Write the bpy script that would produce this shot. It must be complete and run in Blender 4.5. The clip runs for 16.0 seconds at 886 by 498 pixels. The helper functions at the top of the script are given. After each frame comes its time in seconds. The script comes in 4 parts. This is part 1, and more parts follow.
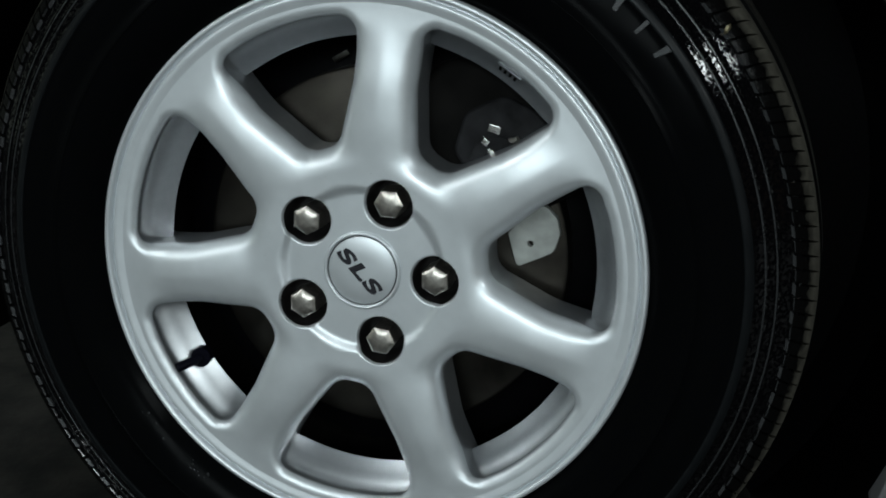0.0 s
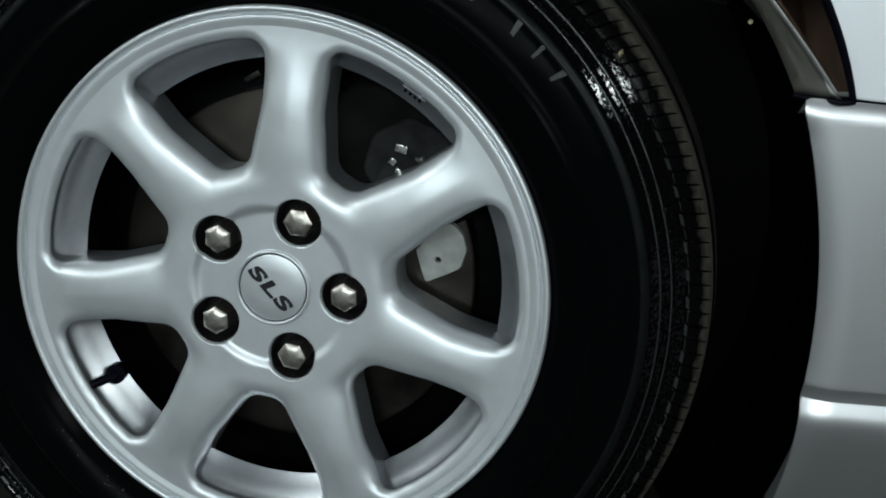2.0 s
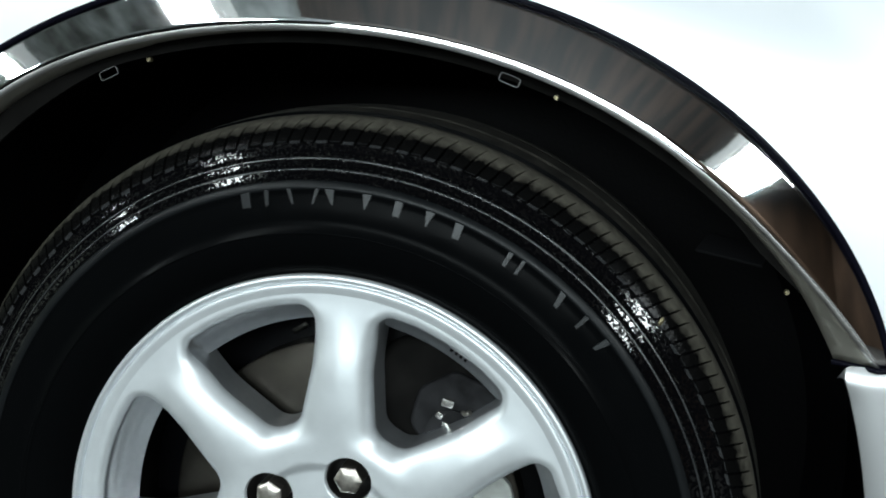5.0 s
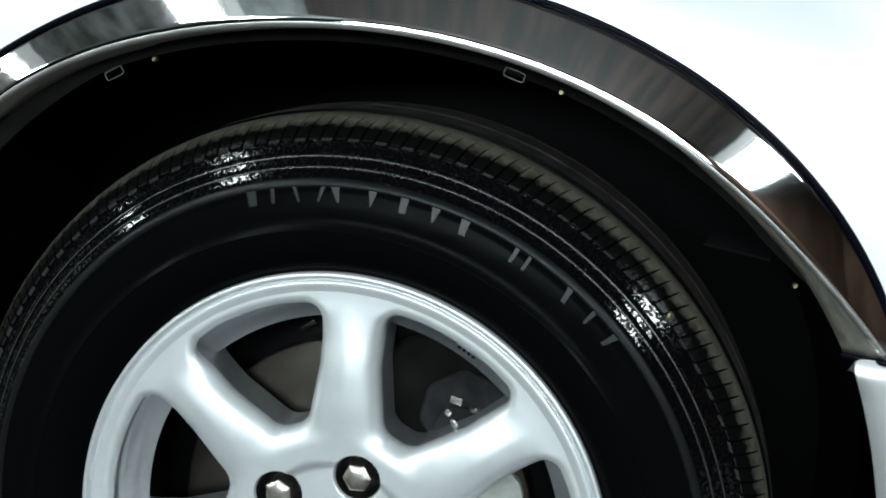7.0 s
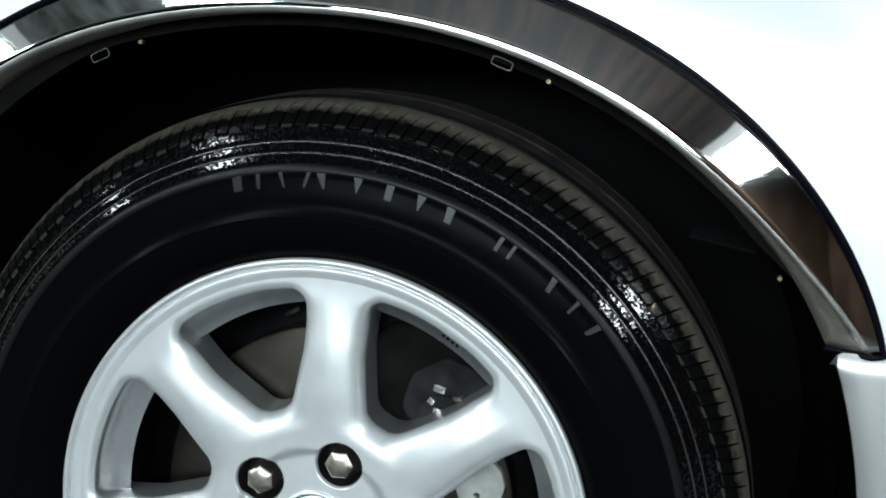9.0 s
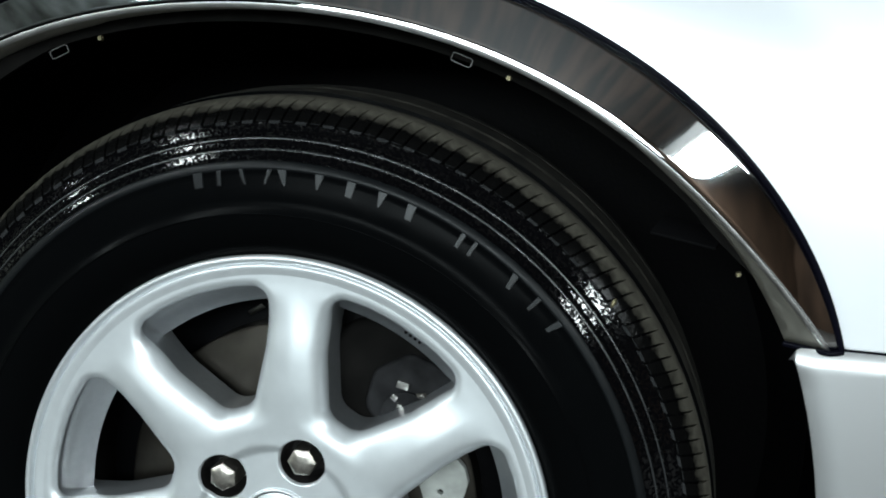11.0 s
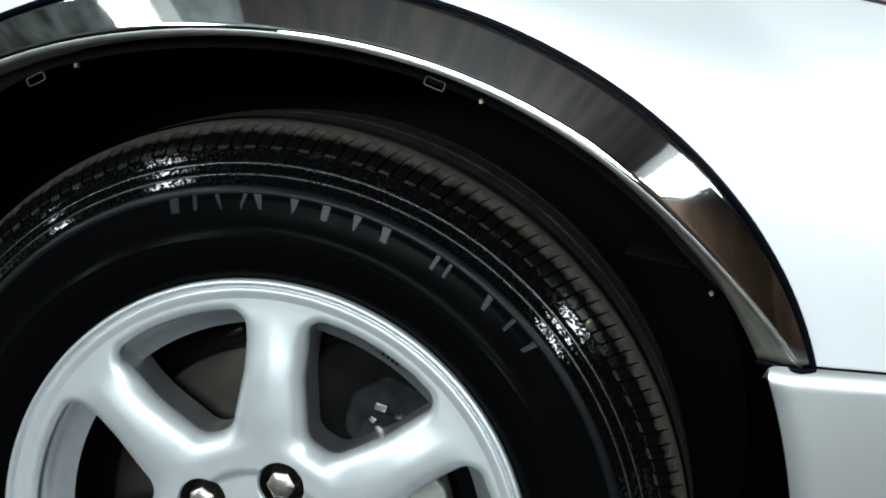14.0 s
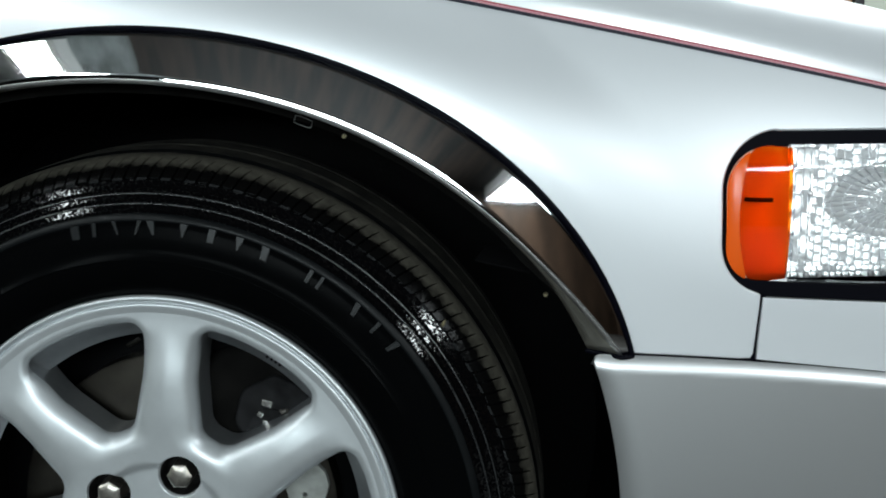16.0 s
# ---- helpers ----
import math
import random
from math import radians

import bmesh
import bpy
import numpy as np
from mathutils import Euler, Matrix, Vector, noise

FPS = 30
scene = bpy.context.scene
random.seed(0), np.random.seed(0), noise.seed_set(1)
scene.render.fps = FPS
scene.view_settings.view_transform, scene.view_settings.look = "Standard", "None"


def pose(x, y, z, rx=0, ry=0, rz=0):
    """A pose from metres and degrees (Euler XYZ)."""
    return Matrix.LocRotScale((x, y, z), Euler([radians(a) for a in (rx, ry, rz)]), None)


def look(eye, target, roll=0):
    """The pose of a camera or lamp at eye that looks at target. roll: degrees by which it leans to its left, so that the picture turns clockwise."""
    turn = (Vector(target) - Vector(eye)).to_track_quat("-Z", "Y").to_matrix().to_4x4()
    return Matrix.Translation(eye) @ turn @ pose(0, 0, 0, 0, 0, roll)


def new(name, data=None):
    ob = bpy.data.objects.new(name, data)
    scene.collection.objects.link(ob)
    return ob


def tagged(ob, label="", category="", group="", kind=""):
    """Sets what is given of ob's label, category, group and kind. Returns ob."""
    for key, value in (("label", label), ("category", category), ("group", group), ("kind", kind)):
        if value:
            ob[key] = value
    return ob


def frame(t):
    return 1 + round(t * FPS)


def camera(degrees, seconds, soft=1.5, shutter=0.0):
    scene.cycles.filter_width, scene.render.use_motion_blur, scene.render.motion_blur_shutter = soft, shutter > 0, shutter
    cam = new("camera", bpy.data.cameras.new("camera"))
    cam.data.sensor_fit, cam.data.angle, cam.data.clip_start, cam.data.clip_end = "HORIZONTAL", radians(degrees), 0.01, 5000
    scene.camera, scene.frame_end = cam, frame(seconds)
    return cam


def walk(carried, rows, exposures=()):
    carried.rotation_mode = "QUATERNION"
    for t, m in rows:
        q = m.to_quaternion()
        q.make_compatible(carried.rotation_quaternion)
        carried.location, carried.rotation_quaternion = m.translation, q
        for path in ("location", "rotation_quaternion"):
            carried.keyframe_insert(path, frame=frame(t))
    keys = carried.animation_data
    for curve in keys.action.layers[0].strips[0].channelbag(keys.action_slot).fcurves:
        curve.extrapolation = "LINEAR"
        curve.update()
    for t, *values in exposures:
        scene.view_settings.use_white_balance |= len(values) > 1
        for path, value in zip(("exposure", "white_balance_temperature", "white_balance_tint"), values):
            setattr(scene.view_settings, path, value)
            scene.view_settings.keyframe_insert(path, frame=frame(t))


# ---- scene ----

from mathutils import geometry

# ---------------------------------------------------------------- camera
cam = camera(42.0, 16.0, soft=1.9)
PATH = [
    (0, (0.2539, -0.8098, 0.5993), (0.0327, 0.1249, 0.3209), 2.26),
    (0.5, (0.2549, -0.8124, 0.5952), (0.0359, 0.1241, 0.3212), 2.38),
    (1, (0.2575, -0.8079, 0.5993), (0.0377, 0.1270, 0.3207), 2.39),
    (1.5, (0.2725, -0.8123, 0.5998), (0.0585, 0.1254, 0.3261), 2.33),
    (2, (0.2838, -0.8240, 0.6132), (0.1105, 0.1233, 0.3437), 2.68),
    (2.5, (0.3014, -0.8289, 0.6257), (0.1504, 0.1297, 0.3844), 2.50),
    (3, (0.3013, -0.8263, 0.6644), (0.1585, 0.1358, 0.4322), 1.92),
    (3.5, (0.2755, -0.8280, 0.7279), (0.1165, 0.1356, 0.5131), 1.66),
    (4, (0.2587, -0.8341, 0.7374), (0.0807, 0.1346, 0.5645), 1.81),
    (4.5, (0.2586, -0.8289, 0.7285), (0.0685, 0.1373, 0.5542), 1.63),
    (7, (0.2641, -0.8253, 0.7227), (0.0561, 0.1372, 0.5487), 0.65),
    (7.5, (0.2639, -0.8221, 0.7211), (0.0539, 0.1394, 0.5439), 0.68),
    (8, (0.2621, -0.8226, 0.7206), (0.0557, 0.1390, 0.5398), 1.18),
    (10.5, (0.2770, -0.8242, 0.7186), (0.0883, 0.1413, 0.5390), 1.57),
    (11, (0.2820, -0.8201, 0.7211), (0.0987, 0.1455, 0.5367), 1.61),
    (11.5, (0.2925, -0.8201, 0.7211), (0.1106, 0.1460, 0.5380), 1.36),
    (12, (0.2920, -0.8198, 0.7208), (0.1103, 0.1466, 0.5385), 1.10),
    (12.5, (0.2921, -0.8241, 0.7249), (0.1123, 0.1429, 0.5448), 0.92),
    (13, (0.2899, -0.8277, 0.7263), (0.1133, 0.1408, 0.5506), 0.72),
    (13.5, (0.2895, -0.8268, 0.7288), (0.1137, 0.1421, 0.5548), 0.89),
    (14, (0.2939, -0.8236, 0.7248), (0.1178, 0.1463, 0.5566), 1.10),
    (14.5, (0.3025, -0.8222, 0.7266), (0.1498, 0.1522, 0.5618), 1.31),
    (15, (0.3195, -0.8211, 0.7248), (0.2137, 0.1597, 0.5613), 0.94),
    (15.5, (0.3264, -0.8635, 0.7414), (0.2326, 0.1173, 0.5706), 0.32),
    (16, (0.3349, -0.9447, 0.7679), (0.2490, 0.0356, 0.5902), 0.15),
]

EXPOSURES = [(0.0, -0.08), (1.0, -0.07), (2.0, -0.06), (2.5, -0.03), (3.5, 0.7), (4.5, 0.9), (7.0, 0.95), (8.0, 0.95), (10.5, 0.92), (12.5, 0.78), (14.5, 0.75), (16.0, 0.05)]
walk(cam, [(t, look(eye, target, roll)) for t, eye, target, roll in PATH], EXPOSURES)

# ---------------------------------------------------------------- light
world = bpy.data.worlds.new("garage_air")
world.use_nodes = True
scene.world = world
bg = world.node_tree.nodes["Background"]
bg.inputs[0].default_value = (0.75, 0.85, 1.0, 1)
bg.inputs[1].default_value = 0.004


def area_lamp(name, eye, target, sx, sy, watts, colour=(1.0, 0.97, 0.93)):
    data = bpy.data.lights.new(name, "AREA")
    data.shape, data.size, data.size_y, data.energy, data.color = "RECTANGLE", sx, sy, watts, colour
    ob = new(name, data)
    ob.matrix_world = look(eye, target)
    return ob


# the last lamp is added, unseen, to brighten the hood and far wall
LAMPS = [((3.62, -3.25, 2.42), 130, 0.95, 1.9), ((-1.62, -2.15, 2.42), 42, 0.30, 2.3), ((-3.7, -2.1, 2.42), 42, 0.24, 1.5), ((1.2, 1.7, 2.42), 130, 0.24, 1.5)]
for eye, watts, wide, long in LAMPS:
    area_lamp("ceiling_lamp_light", eye, (eye[0], eye[1] + 0.001, 0.0), wide, long, watts, (0.88, 0.98, 1.0))

# soft frontal light, brought in through an assumed window out of view
WIN = (-1.3, 2.1, 1.15, 2.15)
area_lamp("assumed_window_light", (0.4, -4.22, 1.65), (0.4, 0.0, 1.60), 3.3, 0.94, 92, (0.84, 0.97, 1.0))

# ---------------------------------------------------------------- materials


def mat(name, colour, rough=0.5, metal=0.0, coat=0.0, coat_rough=0.05, transmission=0.0, ior=1.5, spec=0.5):
    m = bpy.data.materials.new(name)
    m.use_nodes = True
    b = m.node_tree.nodes["Principled BSDF"]
    b.inputs["Base Color"].default_value = (*colour, 1)
    b.inputs["Roughness"].default_value = rough
    b.inputs["Metallic"].default_value = metal
    b.inputs["Coat Weight"].default_value = coat
    b.inputs["Coat Roughness"].default_value = coat_rough
    b.inputs["Transmission Weight"].default_value = transmission
    b.inputs["IOR"].default_value = ior
    b.inputs["Specular IOR Level"].default_value = spec
    return m


def grain(m, scale, amount, target="Base Color", stretch=(1, 1, 1), low=None, high=None, detail=6, span=(0.3, 0.7)):
    """Noise that varies colour or roughness between two values."""
    nt = m.node_tree
    b = nt.nodes["Principled BSDF"]
    tc = nt.nodes.new("ShaderNodeTexCoord")
    mp = nt.nodes.new("ShaderNodeMapping")
    mp.inputs["Scale"].default_value = stretch
    nz = nt.nodes.new("ShaderNodeTexNoise")
    nz.inputs["Scale"].default_value = scale
    nz.inputs["Detail"].default_value = detail
    nt.links.new(tc.outputs["Object"], mp.inputs[0])
    nt.links.new(mp.outputs[0], nz.inputs["Vector"])
    ramp = nt.nodes.new("ShaderNodeMapRange")
    ramp.inputs["From Min"].default_value = span[0]
    ramp.inputs["From Max"].default_value = span[1]
    nt.links.new(nz.outputs[0], ramp.inputs[0])
    if target == "Base Color":
        mix = nt.nodes.new("ShaderNodeMix")
        mix.data_type = "RGBA"
        mix.inputs[6].default_value = (*low, 1)
        mix.inputs[7].default_value = (*high, 1)
        nt.links.new(ramp.outputs[0], mix.inputs[0])
        nt.links.new(mix.outputs[2], b.inputs[target])
    else:
        ramp.inputs["To Min"].default_value = low
        ramp.inputs["To Max"].default_value = high
        nt.links.new(ramp.outputs[0], b.inputs[target])
    return nz


def bump(m, scale, strength, dist=0.001, stretch=(1, 1, 1), detail=4, socket="Normal"):
    nt = m.node_tree
    b = nt.nodes["Principled BSDF"]
    tc = nt.nodes.new("ShaderNodeTexCoord")
    mp = nt.nodes.new("ShaderNodeMapping")
    mp.inputs["Scale"].default_value = stretch
    nz = nt.nodes.new("ShaderNodeTexNoise")
    nz.inputs["Scale"].default_value = scale
    nz.inputs["Detail"].default_value = detail
    bp = nt.nodes.new("ShaderNodeBump")
    bp.inputs["Strength"].default_value = strength
    bp.inputs["Distance"].default_value = dist
    nt.links.new(tc.outputs["Object"], mp.inputs[0])
    nt.links.new(mp.outputs[0], nz.inputs["Vector"])
    nt.links.new(nz.outputs[0], bp.inputs["Height"])
    nt.links.new(bp.outputs[0], b.inputs[socket])


M_PAINT = mat("silver_body_paint", (0.92, 0.94, 0.97), 0.40, 0.34, 0.9, 0.16)
grain(M_PAINT, 2500, 1, "Roughness", low=0.33, high=0.43, detail=2)
# the body's silver toned darker, with the bumper's shade in the colour
M_BUMPER = mat("shaded_bumper_silver", (0.74, 0.75, 0.76), 0.40, 0.92, 0.5, 0.15)
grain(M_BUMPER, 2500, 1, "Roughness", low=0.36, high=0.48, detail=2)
M_ALLOY = mat("silver_alloy_paint", (0.69, 0.72, 0.74), 0.45, 0.70, 0.3, 0.06)
grain(M_ALLOY, 60, 1, "Base Color", low=(0.665, 0.695, 0.715), high=(0.715, 0.745, 0.765))
# darker copy of the alloy paint, for the shade on the window walls
M_ALLOY_SHADE = mat("shaded_alloy_paint", (0.42, 0.435, 0.45), 0.36, 0.88, 0.3, 0.12)
grain(M_ALLOY_SHADE, 140, 1, "Base Color", low=(0.40, 0.415, 0.43), high=(0.44, 0.455, 0.47))
# near black, with the shade behind the spokes put into the colour
M_SHADEBLACK = mat("flat_black_and_shade", (0.012, 0.011, 0.010), 0.85, spec=0.1)
grain(M_SHADEBLACK, 50, 1, "Base Color", low=(0.002, 0.0018, 0.0016), high=(0.006, 0.0055, 0.005))
M_CHROME = mat("polished_chrome", (0.86, 0.86, 0.87), 0.034, 1.0)
bump(M_CHROME, 13, 0.03, 0.01, detail=1.5)
M_GASKET = mat("black_rubber_gasket", (0.003, 0.003, 0.006), 0.25, spec=0.05)
M_RUBBER = mat("wet_black_tyre_rubber", (0.0015, 0.0015, 0.0018), 0.12, spec=0.20)
grain(M_RUBBER, 45, 1, "Roughness", low=0.03, high=0.09)


def brushed_rings(m, centre_z, around, across, strength, dist):
    """Fine relief that runs round the wheel's axis, as a brush leaves it."""
    nt = m.node_tree
    b = nt.nodes["Principled BSDF"]
    tc, sep, com, nz, nz2, add, bp = (nt.nodes.new(k) for k in ("ShaderNodeTexCoord", "ShaderNodeSeparateXYZ", "ShaderNodeCombineXYZ", "ShaderNodeTexNoise", "ShaderNodeTexNoise", "ShaderNodeMath", "ShaderNodeBump"))
    nt.links.new(tc.outputs["Object"], sep.inputs[0])
    z0, xx, zz, sm, rr, at = (nt.nodes.new("ShaderNodeMath") for _ in range(6))
    z0.operation, xx.operation, zz.operation, sm.operation, rr.operation, at.operation = "SUBTRACT", "MULTIPLY", "MULTIPLY", "ADD", "SQRT", "ARCTAN2"
    z0.inputs[1].default_value = centre_z
    nt.links.new(sep.outputs[2], z0.inputs[0])
    for i in (0, 1):
        nt.links.new(sep.outputs[0], xx.inputs[i])
        nt.links.new(z0.outputs[0], zz.inputs[i])
    nt.links.new(xx.outputs[0], sm.inputs[0])
    nt.links.new(zz.outputs[0], sm.inputs[1])
    nt.links.new(sm.outputs[0], rr.inputs[0])
    nt.links.new(z0.outputs[0], at.inputs[0])
    nt.links.new(sep.outputs[0], at.inputs[1])
    sa, sr = nt.nodes.new("ShaderNodeMath"), nt.nodes.new("ShaderNodeMath")
    sa.operation = sr.operation = "MULTIPLY"
    sa.inputs[1].default_value, sr.inputs[1].default_value = around, across
    nt.links.new(at.outputs[0], sa.inputs[0])
    nt.links.new(rr.outputs[0], sr.inputs[0])
    nt.links.new(sa.outputs[0], com.inputs[0])
    nt.links.new(sr.outputs[0], com.inputs[1])
    nt.links.new(com.outputs[0], nz.inputs["Vector"])
    nz.inputs["Scale"].default_value, nz.inputs["Detail"].default_value = 1.0, 3
    nt.links.new(tc.outputs["Object"], nz2.inputs["Vector"])
    nz2.inputs["Scale"].default_value, nz2.inputs["Detail"].default_value = 620, 3
    add.operation = "ADD"
    nt.links.new(nz.outputs[0], add.inputs[0])
    half_ = nt.nodes.new("ShaderNodeMath")
    half_.operation = "MULTIPLY"
    half_.inputs[1].default_value = 0.30
    nt.links.new(nz2.outputs[0], half_.inputs[0])
    nt.links.new(half_.outputs[0], add.inputs[1])
    bp.inputs["Strength"].default_value, bp.inputs["Distance"].default_value = strength, dist
    nt.links.new(add.outputs[0], bp.inputs["Height"])
    nt.links.new(bp.outputs[0], b.inputs["Normal"])


brushed_rings(M_RUBBER, 0.335, 22.0, 620.0, 0.16, 0.0008)
wet = grain(M_RUBBER, 420, 1, "Specular IOR Level", low=0.01, high=0.70, detail=3, span=(0.48, 0.60))
# rib and band: glossier rubber, lightened to carry part of their sheen
M_RIB = mat("rubber_rib_sheen", (0.014, 0.015, 0.016), 0.26, spec=0.75)
grain(M_RIB, 60, 1, "Roughness", low=0.20, high=0.38)
M_BAND = mat("rubber_band_sheen", (0.0040, 0.0048, 0.0054), 0.34, spec=0.13)
grain(M_BAND, 50, 1, "Roughness", low=0.28, high=0.45)
M_SIDEWALL = mat("smooth_black_sidewall_rubber", (0.0016, 0.0018, 0.0020), 0.22, spec=0.014)
grain(M_SIDEWALL, 30, 1, "Roughness", low=0.16, high=0.30)
brushed_rings(M_SIDEWALL, 0.335, 12.0, 240.0, 0.05, 0.0006)
# rougher strip that imitates the bright highlight along the trim's crease
M_SATIN = mat("satin_highlight_edge", (0.80, 0.79, 0.77), 0.42, 1.0)
grain(M_SATIN, 120, 1, "Roughness", low=0.36, high=0.48)
M_LIP = mat("dull_inner_trim_lip", (0.66, 0.64, 0.57), 0.5, 0.9)
grain(M_LIP, 120, 1, "Roughness", low=0.42, high=0.58)
M_TREAD = mat("dusty_tread_rubber", (0.025, 0.024, 0.02), 0.9, spec=0.2)
grain(M_TREAD, 55, 1, "Base Color", low=(0.008, 0.0075, 0.006), high=(0.036, 0.033, 0.027))
bump(M_TREAD, 300, 0.3, 0.0008)


def dusty_edge(name):
    """Black rubber whose outer shoulder is dulled by uneven dust."""
    m = mat(name, (0.002, 0.002, 0.002), 0.5, spec=0.05)
    nt = m.node_tree
    b = nt.nodes["Principled BSDF"]
    geo, sub, flat, ln, nz, ma, mr, mix, nz2, mix2 = (nt.nodes.new(k) for k in ("ShaderNodeNewGeometry", "ShaderNodeVectorMath", "ShaderNodeVectorMath", "ShaderNodeVectorMath", "ShaderNodeTexNoise", "ShaderNodeMath", "ShaderNodeMapRange", "ShaderNodeMix", "ShaderNodeTexNoise", "ShaderNodeMix"))
    sub.operation, flat.operation, ln.operation, ma.operation = "SUBTRACT", "MULTIPLY", "LENGTH", "MULTIPLY_ADD"
    sub.inputs[1].default_value = (0, 0, 0.335)
    flat.inputs[1].default_value = (1, 0, 1)
    nt.links.new(geo.outputs["Position"], sub.inputs[0])
    nt.links.new(sub.outputs[0], flat.inputs[0])
    nt.links.new(flat.outputs[0], ln.inputs[0])
    nt.links.new(geo.outputs["Position"], nz.inputs["Vector"])
    nt.links.new(geo.outputs["Position"], nz2.inputs["Vector"])
    nz.inputs["Scale"].default_value, nz.inputs["Detail"].default_value = 130, 4
    nz2.inputs["Scale"].default_value, nz2.inputs["Detail"].default_value = 120, 10
    nt.links.new(nz.outputs[0], ma.inputs[0])
    ma.inputs[1].default_value = 0.008
    nt.links.new(ln.outputs["Value"], ma.inputs[2])
    mr.inputs["From Min"].default_value, mr.inputs["From Max"].default_value = 0.3312, 0.3358
    nt.links.new(ma.outputs[0], mr.inputs[0])
    for mx, lo, hi in ((mix, (0.002, 0.002, 0.002), None), (mix2, (0.020, 0.018, 0.015), (0.095, 0.089, 0.072))):
        mx.data_type = "RGBA"
        mx.inputs[6].default_value = (*lo, 1)
        if hi:
            mx.inputs[7].default_value = (*hi, 1)
    nt.links.new(nz2.outputs[0], mix2.inputs[0])
    nt.links.new(mix2.outputs[2], mix.inputs[7])
    nt.links.new(mr.outputs[0], mix.inputs[0])
    nt.links.new(mix.outputs[2], b.inputs["Base Color"])
    ro = nt.nodes.new("ShaderNodeMapRange")
    ro.inputs["To Min"].default_value, ro.inputs["To Max"].default_value = 0.16, 0.95
    nt.links.new(mr.outputs[0], ro.inputs[0])
    nt.links.new(ro.outputs[0], b.inputs["Roughness"])
    bump(m, 300, 0.3, 0.0008)
    return m


M_DUSTY = dusty_edge("dusty_shoulder_rubber")
# grey over the black rubber stands for the light on letter bevels
M_LETTER = mat("letter_bevel_sheen", (0.007, 0.009, 0.0095), 0.35, spec=0.22)
grain(M_LETTER, 90, 1, "Base Color", low=(0.002, 0.0025, 0.003), high=(0.009, 0.011, 0.012))
M_LINER = mat("black_plastic_liner", (0.0022, 0.0022, 0.0026), 0.40, spec=0.05)
bump(M_LINER, 250, 0.3, 0.001)
# slightly lighter than the liner, so that the ledge stands out
M_LEDGE = mat("lighter_liner_edge", (0.0038, 0.0038, 0.0042), 0.5, spec=0.12)
M_NUT = mat("worn_steel_nut", (0.40, 0.37, 0.33), 0.36, 1.0)
grain(M_NUT, 260, 1, "Base Color", low=(0.44, 0.41, 0.37), high=(0.68, 0.64, 0.58))
# near black paints in the lug pockets' shade; also colours the bulb socket
M_POCKET = mat("pocket_shade_and_socket", (0.007, 0.006, 0.006), 0.5)
M_DISC = mat("brushed_brake_disc", (0.20, 0.19, 0.175), 0.34, 0.95)
grain(M_DISC, 18, 1, "Base Color", low=(0.022, 0.020, 0.0175), high=(0.085, 0.077, 0.065))
brushed_rings(M_DISC, 0.335, 3.0, 900.0, 0.18, 0.0006)
M_CALIPER = mat("dull_iron_caliper", (0.07, 0.07, 0.072), 0.75, 0.0, spec=0.12)
grain(M_CALIPER, 38, 1, "Base Color", low=(0.002, 0.002, 0.0022), high=(0.022, 0.022, 0.0235))
M_BRACKET = mat("pale_zinc_bracket", (0.48, 0.49, 0.47), 0.6, 0.1)
grain(M_BRACKET, 70, 1, "Base Color", low=(0.26, 0.27, 0.25), high=(0.40, 0.41, 0.39))
M_STEEL = mat("bright_steel_bolt", (0.7, 0.69, 0.66), 0.25, 1.0)
M_BRASS = mat("yellow_zinc_screw", (0.24, 0.21, 0.13), 0.4, 0.9)
M_DULL = mat("dull_grey_metal", (0.16, 0.16, 0.155), 0.5, 0.7)
M_INK = mat("black_badge_ink", (0.012, 0.012, 0.016), 0.4)
M_PINK = mat("pale_pink_pinstripe", (0.70, 0.34, 0.38), 0.4, coat=0.6)
# lighter rubber imitates the lamp's glints along the blocks' lower edges
M_EDGE = mat("rubber_edge_glint", (0.022, 0.023, 0.024), 0.22, spec=0.9)
M_RED = mat("red_pinstripe", (0.42, 0.03, 0.06), 0.4, coat=0.6)
M_DARKSTRIPE = mat("charcoal_pinstripe", (0.035, 0.035, 0.05), 0.4, coat=0.6)


def sheet_plastic(name, colour, rough, gloss):
    """Thin clear plastic: light passes tinted, and the surface shines."""
    m = bpy.data.materials.new(name)
    m.use_nodes = True
    nt = m.node_tree
    nt.nodes.remove(nt.nodes["Principled BSDF"])
    tr, gl, mx, fr = (nt.nodes.new(k) for k in ("ShaderNodeBsdfTransparent", "ShaderNodeBsdfGlossy", "ShaderNodeMixShader", "ShaderNodeFresnel"))
    tr.inputs[0].default_value = (*colour, 1)
    gl.inputs["Roughness"].default_value = rough
    fr.inputs["IOR"].default_value = gloss
    nt.links.new(fr.outputs[0], mx.inputs[0])
    nt.links.new(tr.outputs[0], mx.inputs[1])
    nt.links.new(gl.outputs[0], mx.inputs[2])
    nt.links.new(mx.outputs[0], nt.nodes["Material Output"].inputs[0])
    return m


M_AMBER = sheet_plastic("amber_lamp_plastic", (1.0, 0.21, 0.006), 0.03, 1.6)
# paler opaque amber paints in the glow of the thick lens edge
M_AMBER_EDGE = mat("amber_edge_glow", (1.0, 0.13, 0.006), 0.3, coat=0.2)
M_BEZEL = mat("black_lamp_bezel", (0.0035, 0.0035, 0.006), 0.5, spec=0.04)
M_CLEAR = sheet_plastic("clear_lamp_plastic", (0.97, 0.98, 0.98), 0.02, 1.5)
M_MIRROR = mat("lamp_reflector", (0.97, 0.97, 0.98), 0.24, 0.50)
M_MARKER = mat("pale_marker_reflector", (0.98, 0.97, 0.95), 0.42, 0.15)
